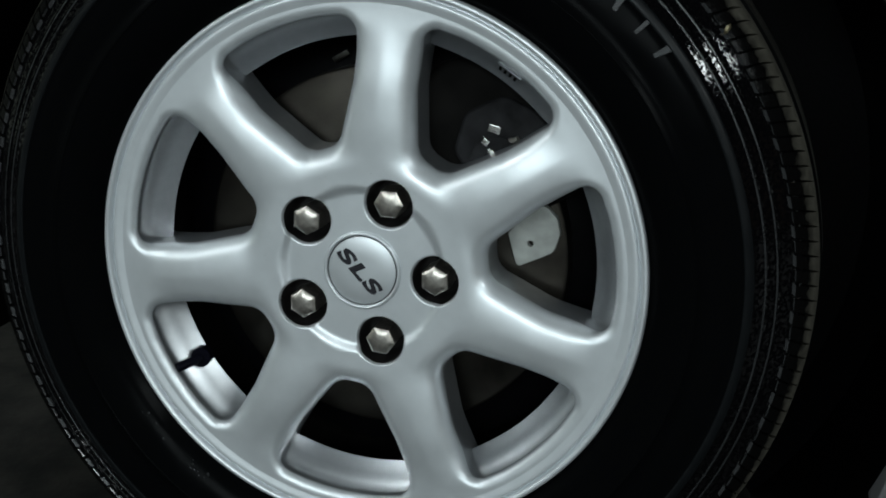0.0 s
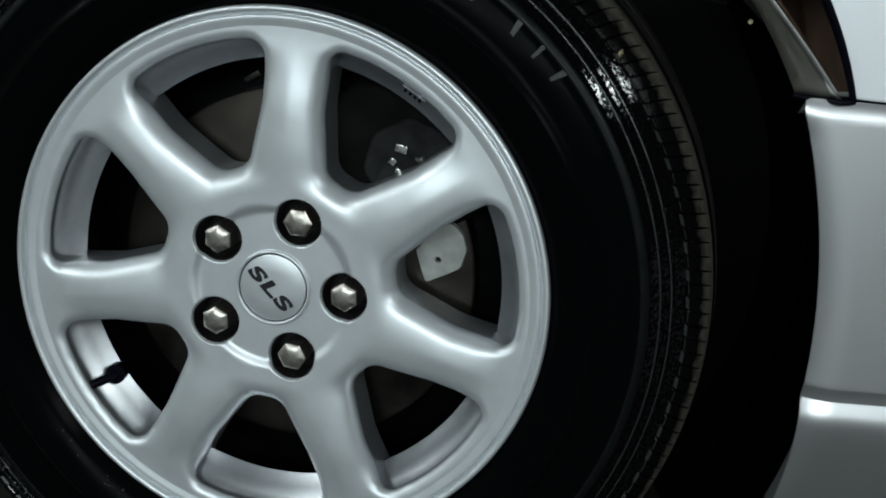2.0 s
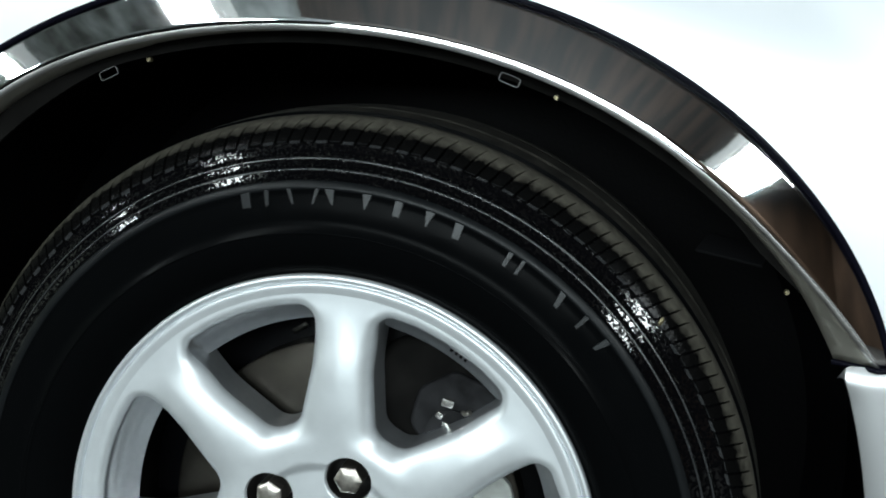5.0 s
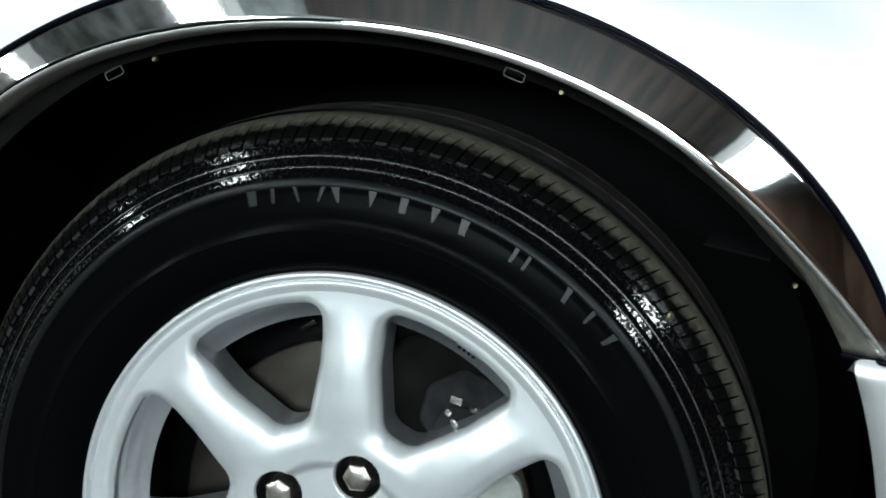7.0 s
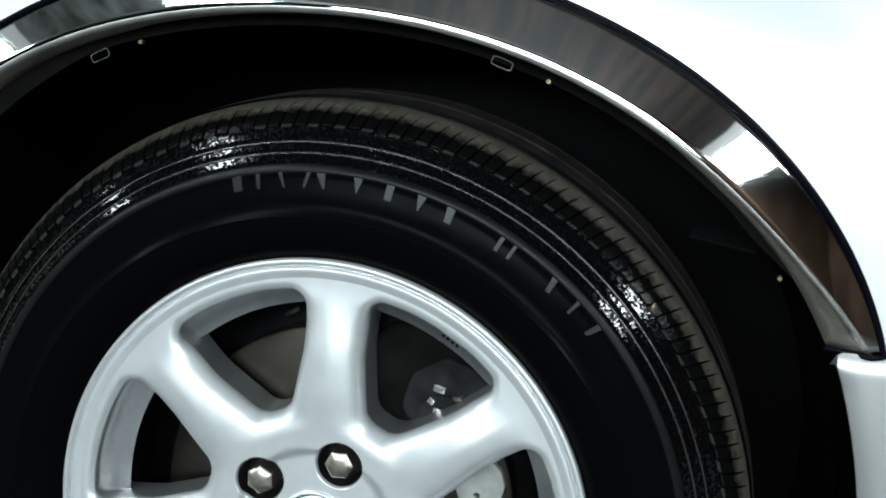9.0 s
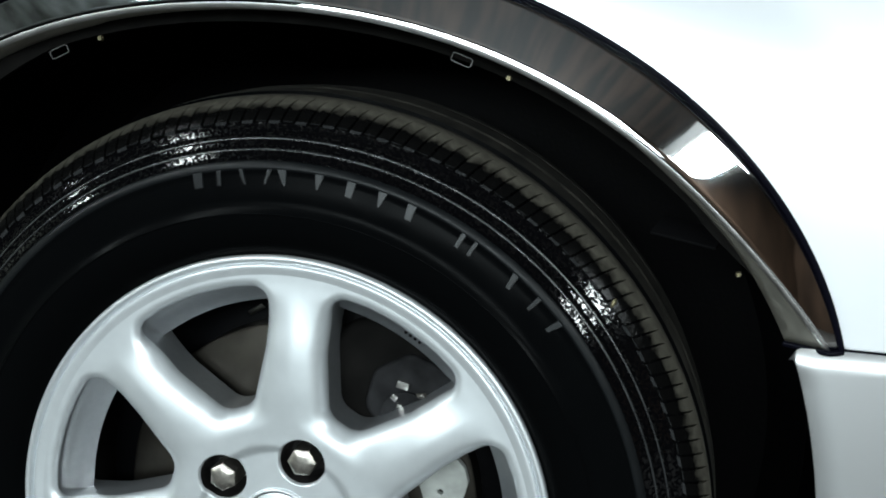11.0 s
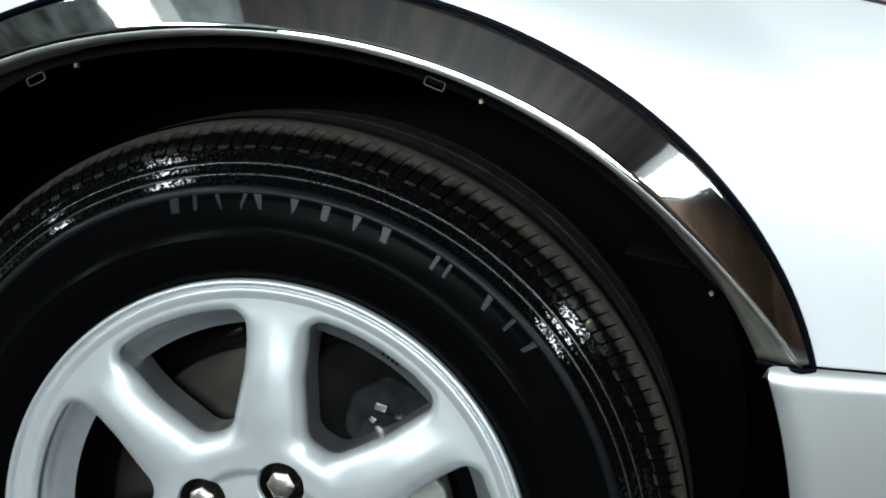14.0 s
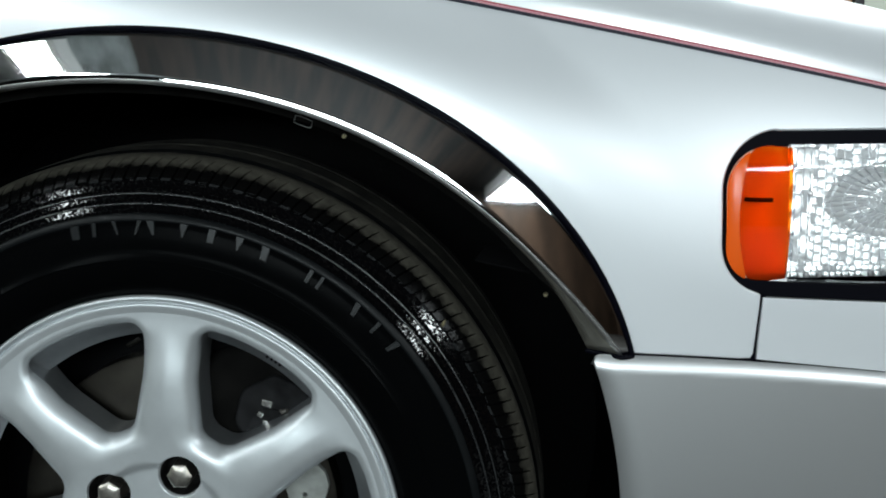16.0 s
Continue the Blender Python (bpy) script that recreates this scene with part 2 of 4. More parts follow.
M_CONCRETE = mat("grey_concrete_floor", (0.09, 0.085, 0.075), 0.7)
grain(M_CONCRETE, 22, 1, "Base Color", low=(0.003, 0.0027, 0.0022), high=(0.024, 0.0215, 0.018), detail=12, span=(0.38, 0.68))
bump(M_CONCRETE, 60, 0.4, 0.004)
M_WALL = mat("pale_green_wall_paint", (0.36, 0.38, 0.32), 0.8)
grain(M_WALL, 2.0, 1, "Base Color", low=(0.33, 0.35, 0.29), high=(0.40, 0.42, 0.36))
M_WOODWALL = mat("brown_wood_panelling", (0.11, 0.065, 0.04), 0.7, spec=0.08)
grain(M_WOODWALL, 1.6, 1, "Base Color", low=(0.0016, 0.0022, 0.0032), high=(0.0075, 0.0060, 0.0052), stretch=(2, 2, 0.6))
M_BROWNWALL = mat("warm_brown_wood_panelling", (0.03, 0.015, 0.007), 0.7, spec=0.08)
grain(M_BROWNWALL, 1.6, 1, "Base Color", low=(0.014, 0.009, 0.006), high=(0.036, 0.022, 0.0145), stretch=(2, 2, 0.6))
M_DOOR = mat("brown_door_wood", (0.30, 0.17, 0.09), 0.5)
grain(M_DOOR, 3, 1, "Base Color", low=(0.17, 0.085, 0.042), high=(0.25, 0.135, 0.07), stretch=(8, 8, 0.6))
M_CEIL = mat("dark_brown_ceiling_board", (0.03, 0.022, 0.017), 0.85)
grain(M_CEIL, 3.2, 1, "Base Color", low=(0.003, 0.0024, 0.002), high=(0.034, 0.020, 0.013), stretch=(2.6, 0.35, 1), detail=6, span=(0.40, 0.64))
# mottled grey, added so that the chrome trim reflects something lighter
M_GREYCEIL = mat("grey_reflection_ceiling", (0.25, 0.27, 0.26), 0.8)
grain(M_GREYCEIL, 3.0, 1, "Base Color", low=(0.05, 0.055, 0.05), high=(0.34, 0.37, 0.37), stretch=(1.6, 0.8, 1), detail=6, span=(0.34, 0.66))
M_FROST = mat("frosted_window_glass", (0.7, 0.75, 0.78), 0.5)
M_BLACK = mat("black_painted_frame", (0.012, 0.012, 0.014), 0.45)
M_TUBEBOX = mat("white_lamp_housing", (0.7, 0.7, 0.68), 0.5)

# ---------------------------------------------------------------- mesh helpers
HUB = Vector((0.0, 0.0, 0.335))


def mesh_of(name, verts, faces, smooth=True, sharp=None, weld=0.0):
    me = bpy.data.meshes.new(name)
    if weld:
        bm = bmesh.new()
        vs = [bm.verts.new(v) for v in verts]
        for f in faces:
            try:
                bm.faces.new([vs[i] for i in f])
            except ValueError:
                pass
        bmesh.ops.remove_doubles(bm, verts=bm.verts, dist=weld)
        bmesh.ops.recalc_face_normals(bm, faces=bm.faces)
        bm.to_mesh(me)
        bm.free()
    else:
        me.from_pydata([tuple(v) for v in verts], [], faces)
    me.polygons.foreach_set("use_smooth", [smooth] * len(me.polygons))
    if smooth and sharp:
        me.set_sharp_from_angle(angle=radians(sharp))
    me.update()
    return me


def part(name, me, material, parent, label=""):
    if isinstance(me, bmesh.types.BMesh):
        data = bpy.data.meshes.new(name)
        me.to_mesh(data)
        me.free()
        me = data
    if material and not me.materials:
        me.materials.append(material)
    ob = new(name, me)
    ob.parent = parent
    return tagged(ob, label)


def revolve(name, profile, n=160, a0=0.0, a1=360.0, sharp=40, centre=HUB):
    """Spin (radius, y) about the wheel's axis."""
    full = abs(a1 - a0 - 360) < 1e-6
    k = n if full else n + 1
    verts, faces = [], []
    for i in range(k):
        a = radians(a0 + (a1 - a0) * i / n)
        for r, y in profile:
            verts.append((centre.x + r * math.cos(a), y, centre.z + r * math.sin(a)))
    m = len(profile)
    for i in range(n):
        j = (i + 1) % k
        for q in range(m - 1):
            faces.append((i * m + q, i * m + q + 1, j * m + q + 1, j * m + q))
    return mesh_of(name, verts, faces, True, sharp, weld=1e-6)


def tube(name, pts, radius, n=10, closed=False, cap=True):
    verts, faces = [], []
    pts = [Vector(p) for p in pts]
    k = len(pts)
    for i, p in enumerate(pts):
        a = pts[(i - 1) % k] if closed or i else p
        b = pts[(i + 1) % k] if closed or i < k - 1 else p
        d = (b - a).normalized()
        u = d.cross(Vector((0, 1, 0)))
        if u.length < 1e-4:
            u = d.cross(Vector((0, 0, 1)))
        u.normalize()
        w = d.cross(u)
        for j in range(n):
            t = 2 * math.pi * j / n
            verts.append(p + radius * (math.cos(t) * u + math.sin(t) * w))
    for i in range(k if closed else k - 1):
        for j in range(n):
            a, b = i * n + j, i * n + (j + 1) % n
            c, d = ((i + 1) % k) * n + (j + 1) % n, ((i + 1) % k) * n + j
            faces.append((a, b, c, d))
    if cap and not closed:
        faces.append(tuple(range(n)))
        faces.append(tuple(range((k - 1) * n, k * n)))
    return mesh_of(name, verts, faces, True, 50, weld=1e-7)


def box(name, x0, x1, y0, y1, z0, z1, bevel=0.0, seg=2):
    bm = bmesh.new()
    bmesh.ops.create_cube(bm, size=1.0)
    for v in bm.verts:
        v.co = (x0 + (v.co.x + 0.5) * (x1 - x0), y0 + (v.co.y + 0.5) * (y1 - y0), z0 + (v.co.z + 0.5) * (z1 - z0))
    if bevel:
        bmesh.ops.bevel(bm, geom=list(bm.edges), offset=bevel, segments=seg, affect="EDGES", profile=0.7)
    me = bpy.data.meshes.new(name)
    bm.to_mesh(me)
    bm.free()
    if bevel:
        me.polygons.foreach_set("use_smooth", [True] * len(me.polygons))
        me.set_sharp_from_angle(angle=radians(50))
    return me


def smooth01(a, b, x):
    t = min(max((x - a) / (b - a), 0.0), 1.0)
    return t * t * (3 - 2 * t)


def round_poly(corners, n=8):
    """Closed outline from (x, z, fillet radius) corners."""
    out = []
    k = len(corners)
    for i in range(k):
        p = Vector(corners[i][:2])
        a = (Vector(corners[i - 1][:2]) - p)
        b = (Vector(corners[(i + 1) % k][:2]) - p)
        r = corners[i][2]
        if r <= 0:
            out.append(tuple(p))
            continue
        half = a.angle(b) / 2
        d = min(r / math.tan(half), 0.48 * a.length, 0.48 * b.length)
        rr = d * math.tan(half)
        s, e = p + a.normalized() * d, p + b.normalized() * d
        c = p + (a.normalized() + b.normalized()).normalized() * (rr / math.sin(half))
        a0 = math.atan2(s.y - c.y, s.x - c.x)
        a1 = math.atan2(e.y - c.y, e.x - c.x)
        da = (a1 - a0 + math.pi) % (2 * math.pi) - math.pi
        for q in range(n + 1):
            t = a0 + da * q / n
            out.append((c.x + rr * math.cos(t), c.y + rr * math.sin(t)))
    return out


def dense(outline, step):
    out = []
    k = len(outline)
    for i in range(k):
        p, q = Vector(outline[i]), Vector(outline[(i + 1) % k])
        m = max(1, int((q - p).length / step))
        for j in range(m):
            out.append(tuple(p.lerp(q, j / m)))
    return out


def inside(poly, x, y):
    """Even-odd test of numpy points against an outline."""
    px, py = np.array(poly).T
    hit = np.zeros(x.shape, bool)
    j = len(px) - 1
    for i in range(len(px)):
        cross = ((py[i] > y) != (py[j] > y)) & (x < (px[j] - px[i]) * (y - py[i]) / (py[j] - py[i] + 1e-15) + px[i])
        hit ^= cross
        j = i
    return hit


def panel(name, outline, surface, step=0.012, holes=(), flange=0.012, roll=0.002, lines=()):
    """A sheet over an outline in (x, s), lifted by surface(x, s), with a rolled edge that turns inwards."""
    loops = [dense(outline, step)] + [dense(h, step) for h in holes]
    pts, edges = [], []
    for lp in loops:
        b = len(pts)
        pts += lp
        edges += [(b + i, b + (i + 1) % len(lp)) for i in range(len(lp))]
    for ln in lines:
        b = len(pts)
        pts += ln
        edges += [(b + i, b + i + 1) for i in range(len(ln) - 1)]
    xs, ss = np.array(outline).T
    gx, gs = np.meshgrid(np.arange(xs.min() + step / 2, xs.max(), step), np.arange(ss.min() + step / 2, ss.max(), step))
    gx, gs = gx.ravel(), gs.ravel()
    ok = inside(loops[0], gx, gs)
    for h in loops[1:]:
        ok &= ~inside(h, gx, gs)
    arr = np.array(pts)
    gx, gs = gx[ok], gs[ok]
    dmin = np.array([np.hypot(arr[:, 0] - a, arr[:, 1] - b).min() for a, b in zip(gx, gs)]) if len(gx) else np.array([])
    keep = dmin > 0.45 * step
    pts += list(zip(gx[keep].tolist(), gs[keep].tolist()))
    v2, _, f2, *_ = geometry.delaunay_2d_cdt([Vector(p) for p in pts], edges, [], 4 if holes else 1, 1e-7)
    cen = [sum((v2[i] for i in f), Vector((0, 0))) / len(f) for f in f2]
    cx, cy = np.array([c.x for c in cen]), np.array([c.y for c in cen])
    good = inside(loops[0], cx, cy)
    for h in loops[1:]:
        good &= ~inside(h, cx, cy)
    f2 = [f for f, g in zip(f2, good) if g]

    def nrm(x, s):
        e = 5e-4
        du = Vector(surface(x + e, s)) - Vector(surface(x - e, s))
        dv = Vector(surface(x, s + e)) - Vector(surface(x, s - e))
        m = du.cross(dv).normalized()
        return m

    verts = [Vector(surface(p.x, p.y)) for p in v2]
    normals = [nrm(p.x, p.y) for p in v2]
    faces = [tuple(f) for f in f2]
    ori = (verts[faces[0][1]] - verts[faces[0][0]]).cross(verts[faces[0][2]] - verts[faces[0][0]])
    if ori.dot(normals[faces[0][0]]) < 0:
        faces = [tuple(reversed(f)) for f in faces]
    # boundary: roll over and turn inwards
    count = {}
    for f in faces:
        for i in range(len(f)):
            a, b = f[i], f[(i + 1) % len(f)]
            count[(a, b)] = count.get((a, b), 0) + 1
    border = [(a, b) for (a, b) in count if (b, a) not in count]
    out2 = {}
    for a, b in border:
        d = (v2[b] - v2[a])
        n2 = Vector((d.y, -d.x)).normalized() if d.length else Vector((0, 0))
        for q in (a, b):
            out2.setdefault(q, []).append(n2)
    rows = {}
    for q, ns in out2.items():
        n2 = sum(ns, Vector((0, 0)))
        n2 = n2.normalized() if n2.length > 1e-6 else ns[0]
        base, nn = verts[q], normals[q]
        side = Vector(surface(v2[q].x + n2.x * 1e-3, v2[q].y + n2.y * 1e-3)) - base
        side.normalize()
        chain = [q]
        for ang in (45, 90):
            t = radians(ang)
            verts.append(base + side * roll * math.sin(t) - nn * roll * (1 - math.cos(t)))
            normals.append((nn * math.cos(t) + side * math.sin(t)).normalized())
            chain.append(len(verts) - 1)
        verts.append(base + side * roll - nn * (roll + flange))
        normals.append(side.copy())
        chain.append(len(verts) - 1)
        rows[q] = chain
    for a, b in border:
        for k in range(3):
            faces.append((rows[b][k], rows[a][k], rows[a][k + 1], rows[b][k + 1]))
    me = mesh_of(name, verts, faces, True)
    me.normals_split_custom_set_from_vertices([tuple(m) for m in normals])
    return me


# ---------------------------------------------------------------- the garage
floor = part("floor", box("floor", -5.0, 6.0, -4.5, 3.6, -0.12, 0.0), M_CONCRETE, None)
tagged(floor, "bare grey concrete garage floor with faint stains", "floor", kind="structure")
# out of view: brown east, pale west and ceiling_2, for the trim's reflections
for nm, b, m, lab in (
        ("wall_north", (-5.0, 6.0, 3.6, 3.75, 0.0, 2.6), M_WALL, "pale green painted garage wall behind the car"),
        ("wall_east", (6.0, 6.15, -4.5, 3.75, 0.0, 2.6), M_BROWNWALL, "warm brown wood panelled garage wall"),
        ("wall_west", (-5.15, -5.0, -4.5, 3.75, 0.0, 2.6), M_WALL, "pale green painted garage wall"),
        ("ceiling_1", (-1.0, 6.15, -4.5, 3.75, 2.6, 2.72), M_CEIL, "dark brown boarded garage ceiling"),
        ("ceiling_2", (-5.15, -1.0, -4.5, 3.75, 2.6, 2.72), M_GREYCEIL, "mottled grey ceiling half, added out of view for the trim to reflect")):
    tagged(part(nm, box(nm, *b), m, None), lab, nm.split("_")[0], kind="structure")

# the wall across from the car, with the assumed wide window
south = tagged(new("wall_south"), "dark brown wood panelled garage wall with an assumed wide window", "wall", kind="structure")
for x0, x1, z0, z1 in ((-5.0, WIN[0], 0.0, 2.6), (WIN[1], 6.0, 0.0, 2.6), (WIN[0], WIN[1], 0.0, WIN[2]), (WIN[0], WIN[1], WIN[3], 2.6)):
    part("wall_panel", box("wall_panel", x0, x1, -4.5, -4.3, z0, z1), M_BROWNWALL if x1 > 5 else M_WOODWALL, south)
win = tagged(new("window_1"), "assumed wide window with a frosted pane and white frame, out of view", "window", kind="structure")
part("pane", box("pane", WIN[0], WIN[1], -4.41, -4.40, WIN[2], WIN[3]), M_FROST, win, "frosted pane")
for x0, x1, z0, z1 in ((WIN[0], WIN[0] + 0.05, WIN[2], WIN[3]), (WIN[1] - 0.05, WIN[1], WIN[2], WIN[3]), (WIN[0] + 0.05, WIN[1] - 0.05, WIN[2], WIN[2] + 0.03), (WIN[0] + 0.05, WIN[1] - 0.05, WIN[3] - 0.03, WIN[3])):
    part("window_frame", box("window_frame", x0, x1, -4.39, -4.29, z0, z1, 0.004), M_TUBEBOX, win)

# a brown door in a black frame on the far wall
door = tagged(new("door_1"), "brown wooden door in a black frame, closed", "door", kind="structure")
part("door_leaf", box("door_leaf", 0.62, 1.458, 3.53, 3.585, 0.01, 2.03, 0.004), M_DOOR, door)
for x0, x1, z0, z1 in ((1.462, 1.496, 0.0, 2.07), (0.582, 0.616, 0.0, 2.07), (0.617, 1.461, 2.035, 2.07)):
    part("door_frame", box("door_frame", x0, x1, 3.50, 3.598, z0, z1, 0.004), M_BLACK, door, "black door frame")

# housings, also for the added lamp over the hood
for eye, watts, wide, long in LAMPS:
    fx = tagged(new("ceiling_lamp"), "long white ceiling lamp under the garage ceiling", "lamp", group="ceiling lamps")
    fx.location = (eye[0], eye[1], 2.6)
    part("housing", box("housing", -wide / 2 - 0.03, wide / 2 + 0.03, -long / 2 - 0.03, long / 2 + 0.03, -0.14, 0.0, 0.01), M_TUBEBOX, fx)

# ---------------------------------------------------------------- the car's body
car = tagged(new("car"), "silver saloon car with chrome wheel arch trim and alloy wheel", "car")


def y_side(x):
    """Plan curve of the car's side."""
    y = -0.035 + (0.16 if x > 0 else 0.05) * x * x
    if x > 0.68:
        y += 1.6 * (x - 0.68) ** 2
    return y


def z_stripe(x):
    return 0.801 - 0.1893 * (x - 0.2568) - 0.03 * max(x - 0.3, 0) ** 2


def z_seam(x):
    return 0.513 - 0.045 * (x - 0.40) - 0.18 * (x - 0.40) ** 2


ROLL = [(0.0, 0.0)]
for i in range(1, 400):
    h = i * 0.002
    phi = radians(25 + 30 * smooth01(0.001, 0.010, h) - 24 * smooth01(0.012, 0.040, h) + 51 * smooth01(0.040, 0.11, h) + 6.0 * smooth01(0.09, 0.6, h))
    ROLL.append((ROLL[-1][0] + 0.002 * math.sin(phi), ROLL[-1][1] + 0.002 * math.cos(phi)))


def flare(x, s):
    """The skin swells outwards to the trim round the wheel arch."""
    r, a = math.hypot(x, s - HUB.z), math.atan2(s - HUB.z, x)
    return smooth01(-0.020, 0.10, r - r_outer(a))


def skin(x, s):
    """The fender's skin: s is the height, and above the pinstripe the way along the section."""
    zs = z_stripe(x)
    h = s - zs
    if h <= 0:
        t = max(1 + h / 0.2, 0.0)
        return (x, y_side(x) + 0.047 * t * t * flare(x, s), s)
    k = min(h / 0.002, len(ROLL) - 2.001)
    i = int(k)
    f = k - i
    dy = ROLL[i][0] * (1 - f) + ROLL[i + 1][0] * f
    dz = ROLL[i][1] * (1 - f) + ROLL[i + 1][1] * f
    return (x, y_side(x) + 0.047 * flare(x, zs) + dy, zs + dz)


def skin_off(off):
    def f(x, s):
        e = 5e-4
        p = Vector(skin(x, s))
        n = (Vector(skin(x + e, s)) - Vector(skin(x - e, s))).cross(Vector(skin(x, s + e)) - Vector(skin(x, s - e))).normalized()
        return p + n * off
    return f


def poly(cs, u):
    v = 0.0
    for c in cs:
        v = v * u + c
    return v


def r_outer(a):
    b = min(a, 2.17)
    return poly((-0.0213, 0.03644, 0.01805, -0.02274, 0.44656), b - 1.25) + 0.03 * max(a - 2.17, 0)


def r_crease(a):
    b = min(a, 2.22)
    return poly((-0.04416, 0.01806, 0.04006, 0.02525, -0.01828, 0.40482), b - 1.25) + 0.03 * max(a - 2.22, 0)


def polar(r, a):
    return (r * math.cos(a), HUB.z + r * math.sin(a))


A_TIP, A_END = radians(24.3), radians(166)
LAMP_OUT = [(0.4800, 0.6985, 0.050), (0.62, 0.6975, 0.0), (0.82, 0.690, 0.02), (0.83, 0.548, 0.02), (0.62, 0.5535, 0.0), (0.4805, 0.5625, 0.044)]
lamp_hole = round_poly(LAMP_OUT, 14)

# fender: arch, seam, lamp opening, up to the hood's edge
GAP_H = 0.13
arch = [polar(r_outer(radians(a)) + 0.001, radians(a)) for a in range(165, 24, -2)]
tipx, tipz = polar(r_outer(A_TIP) + 0.001, A_TIP)
fender_out = [(-0.62, 0.40)] + arch + [(tipx, z_seam(tipx) + 0.0022)] + [(x, z_seam(x) + 0.0022) for x in (0.44, 0.47, 0.50)]
fender_out += [(0.5085, z_seam(0.51) + 0.0030), (0.5102, z_seam(0.51) + 0.006), (0.5142, 0.5605)]
# round the lamp's rear end, from its foot to its top
rear = [p for p in lamp_hole if p[0] < (0.5295 if p[1] > 0.626 else 0.5150)]
rear.sort(key=lambda p: math.atan2(p[1] - 0.63, p[0] - 0.54) % (2 * math.pi), reverse=True)
fender_out += rear + [(0.53, 0.6972), (0.62, 0.6975), (0.82, 0.690)]
fender_out += [(0.90, 0.690), (0.90, z_stripe(0.90) + GAP_H), (0.4, z_stripe(0.4) + GAP_H), (-0.62, z_stripe(-0.62) + GAP_H)]
crease_lines = [[(-0.6 + 0.012 * i, z_stripe(-0.6 + 0.012 * i) + off) for i in range(125)] for off in (-0.012, -0.005, 0.0, 0.003, 0.006, 0.009, 0.013, 0.018, 0.024, 0.032, 0.041)]
part("fender", panel("fender", fender_out, skin, 0.012, lines=crease_lines), M_PAINT, car, "silver painted front fender")

hood_out = [(-0.62, z_stripe(-0.62) + GAP_H + 0.004), (0.4, z_stripe(0.4) + GAP_H + 0.004), (0.90, z_stripe(0.90) + GAP_H + 0.004), (0.90, z_stripe(0.9) + 0.72), (-0.62, z_stripe(-0.62) + 0.72)]
part("hood", panel("hood", hood_out, skin, 0.03), M_PAINT, car, "silver painted hood")

# pinstripes
for o, wd, m, nm in ((0.0, 0.0030, M_DARKSTRIPE, "charcoal pinstripe"), (0.0026, 0.0020, M_PINK, "pale pink pinstripe"), (0.0044, 0.0015, M_RED, "fine red pinstripe")):
    xs = [-0.6 + 1.48 * i / 60 for i in range(61)]
    f = skin_off(0.0006)
    verts, faces = [], []
    for x in xs:
        verts += [f(x, z_stripe(x) + o - wd / 2), f(x, z_stripe(x) + o + wd / 2)]
    faces = [(2 * i, 2 * i + 2, 2 * i + 3, 2 * i + 1) for i in range(60)]
    part("pinstripe", mesh_of("pinstripe", verts, faces), m, car, nm)


# bumper cover
FOLD, FOLD_RISE = 0.2905, -0.022


def bumper_skin(x, s):
    y = y_side(x) - 0.006
    d = z_seam(x) - s
    if d < 0.015:
        y += 0.0070 * (1 - max(d, 0.0) / 0.015) ** 2
    y += 0.16 * max(d, 0.0) ** 2
    fold = FOLD + FOLD_RISE * (x - 0.43)
    if s > fold:
        u = min(max(fold + 0.013 - s, 0.0), 0.013)
        y += 0.58 * u * u / (u + 0.002)
    else:
        u = min(fold - s, 0.016)
        y += 0.00654 - 0.36 * (u - max(u - 0.009, 0.0) ** 2 / 0.014)
        low = max(fold - 0.016 - s, 0.0)
        y += 0.34 * low * low / (low + 0.012)
    away = math.hypot(x, s - HUB.z) - 0.408
    y += 12.0 * max(0.024 - away, 0.0) ** 2 * smooth01(0.0, 0.03, d)
    return (x, y, s)


def r_bump(a):
    return 0.4073 + 0.045 * (a + 0.03) ** 2 + 0.05 * max(-a - 0.10, 0.0)


edge = [polar(r_bump(radians(a)), radians(a)) for a in range(24, -23, -2)]
xb = edge[0][0]
bump_out = [(x, z_seam(x) - 0.0015) for x in (0.90, 0.8, 0.7, 0.62, 0.56, 0.51, 0.47, 0.43, 0.40)] + [(0.3835, z_seam(0.3835) - 0.0015), (0.3806, 0.5108)] + edge + [(0.402, 0.170), (0.43, 0.165), (0.90, 0.165)]
creases = []
for off in (0.013, 0.011, 0.006, 0.0007, -0.0007, -0.005, -0.0095, -0.0130, -0.016):
    x0 = math.sqrt(r_bump(0.0) ** 2 - (FOLD + off - HUB.z) ** 2) + 0.0022
    xs = [x0 + (0.897 - x0) * i / 130 for i in range(131)]
    creases.append([(x, FOLD + off + FOLD_RISE * (x - 0.43)) for x in xs])
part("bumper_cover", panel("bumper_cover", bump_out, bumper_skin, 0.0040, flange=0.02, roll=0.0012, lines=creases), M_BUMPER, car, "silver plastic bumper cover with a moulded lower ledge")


# panel between lamp and bumper, beyond the upright seam
def filler_skin(x, s):
    p = skin(x, s)
    return (p[0], p[1] + 0.0005, p[2])


fill_out = [(0.5185, 0.5585), (0.5150, z_seam(0.515) + 0.0012), (0.62, z_seam(0.62) - 0.0002), (0.75, z_seam(0.75) - 0.0002), (0.90, z_seam(0.9) - 0.0002), (0.90, 0.546), (0.83, 0.546), (0.62, 0.5525)]
part("bumper_filler", panel("bumper_filler", fill_out, filler_skin, 0.010, flange=0.008, roll=0.0004), M_PAINT, car, "silver filler panel under the headlight")

# black strips behind the seams, standing for the shade in the gaps
f = skin_off(-0.004)
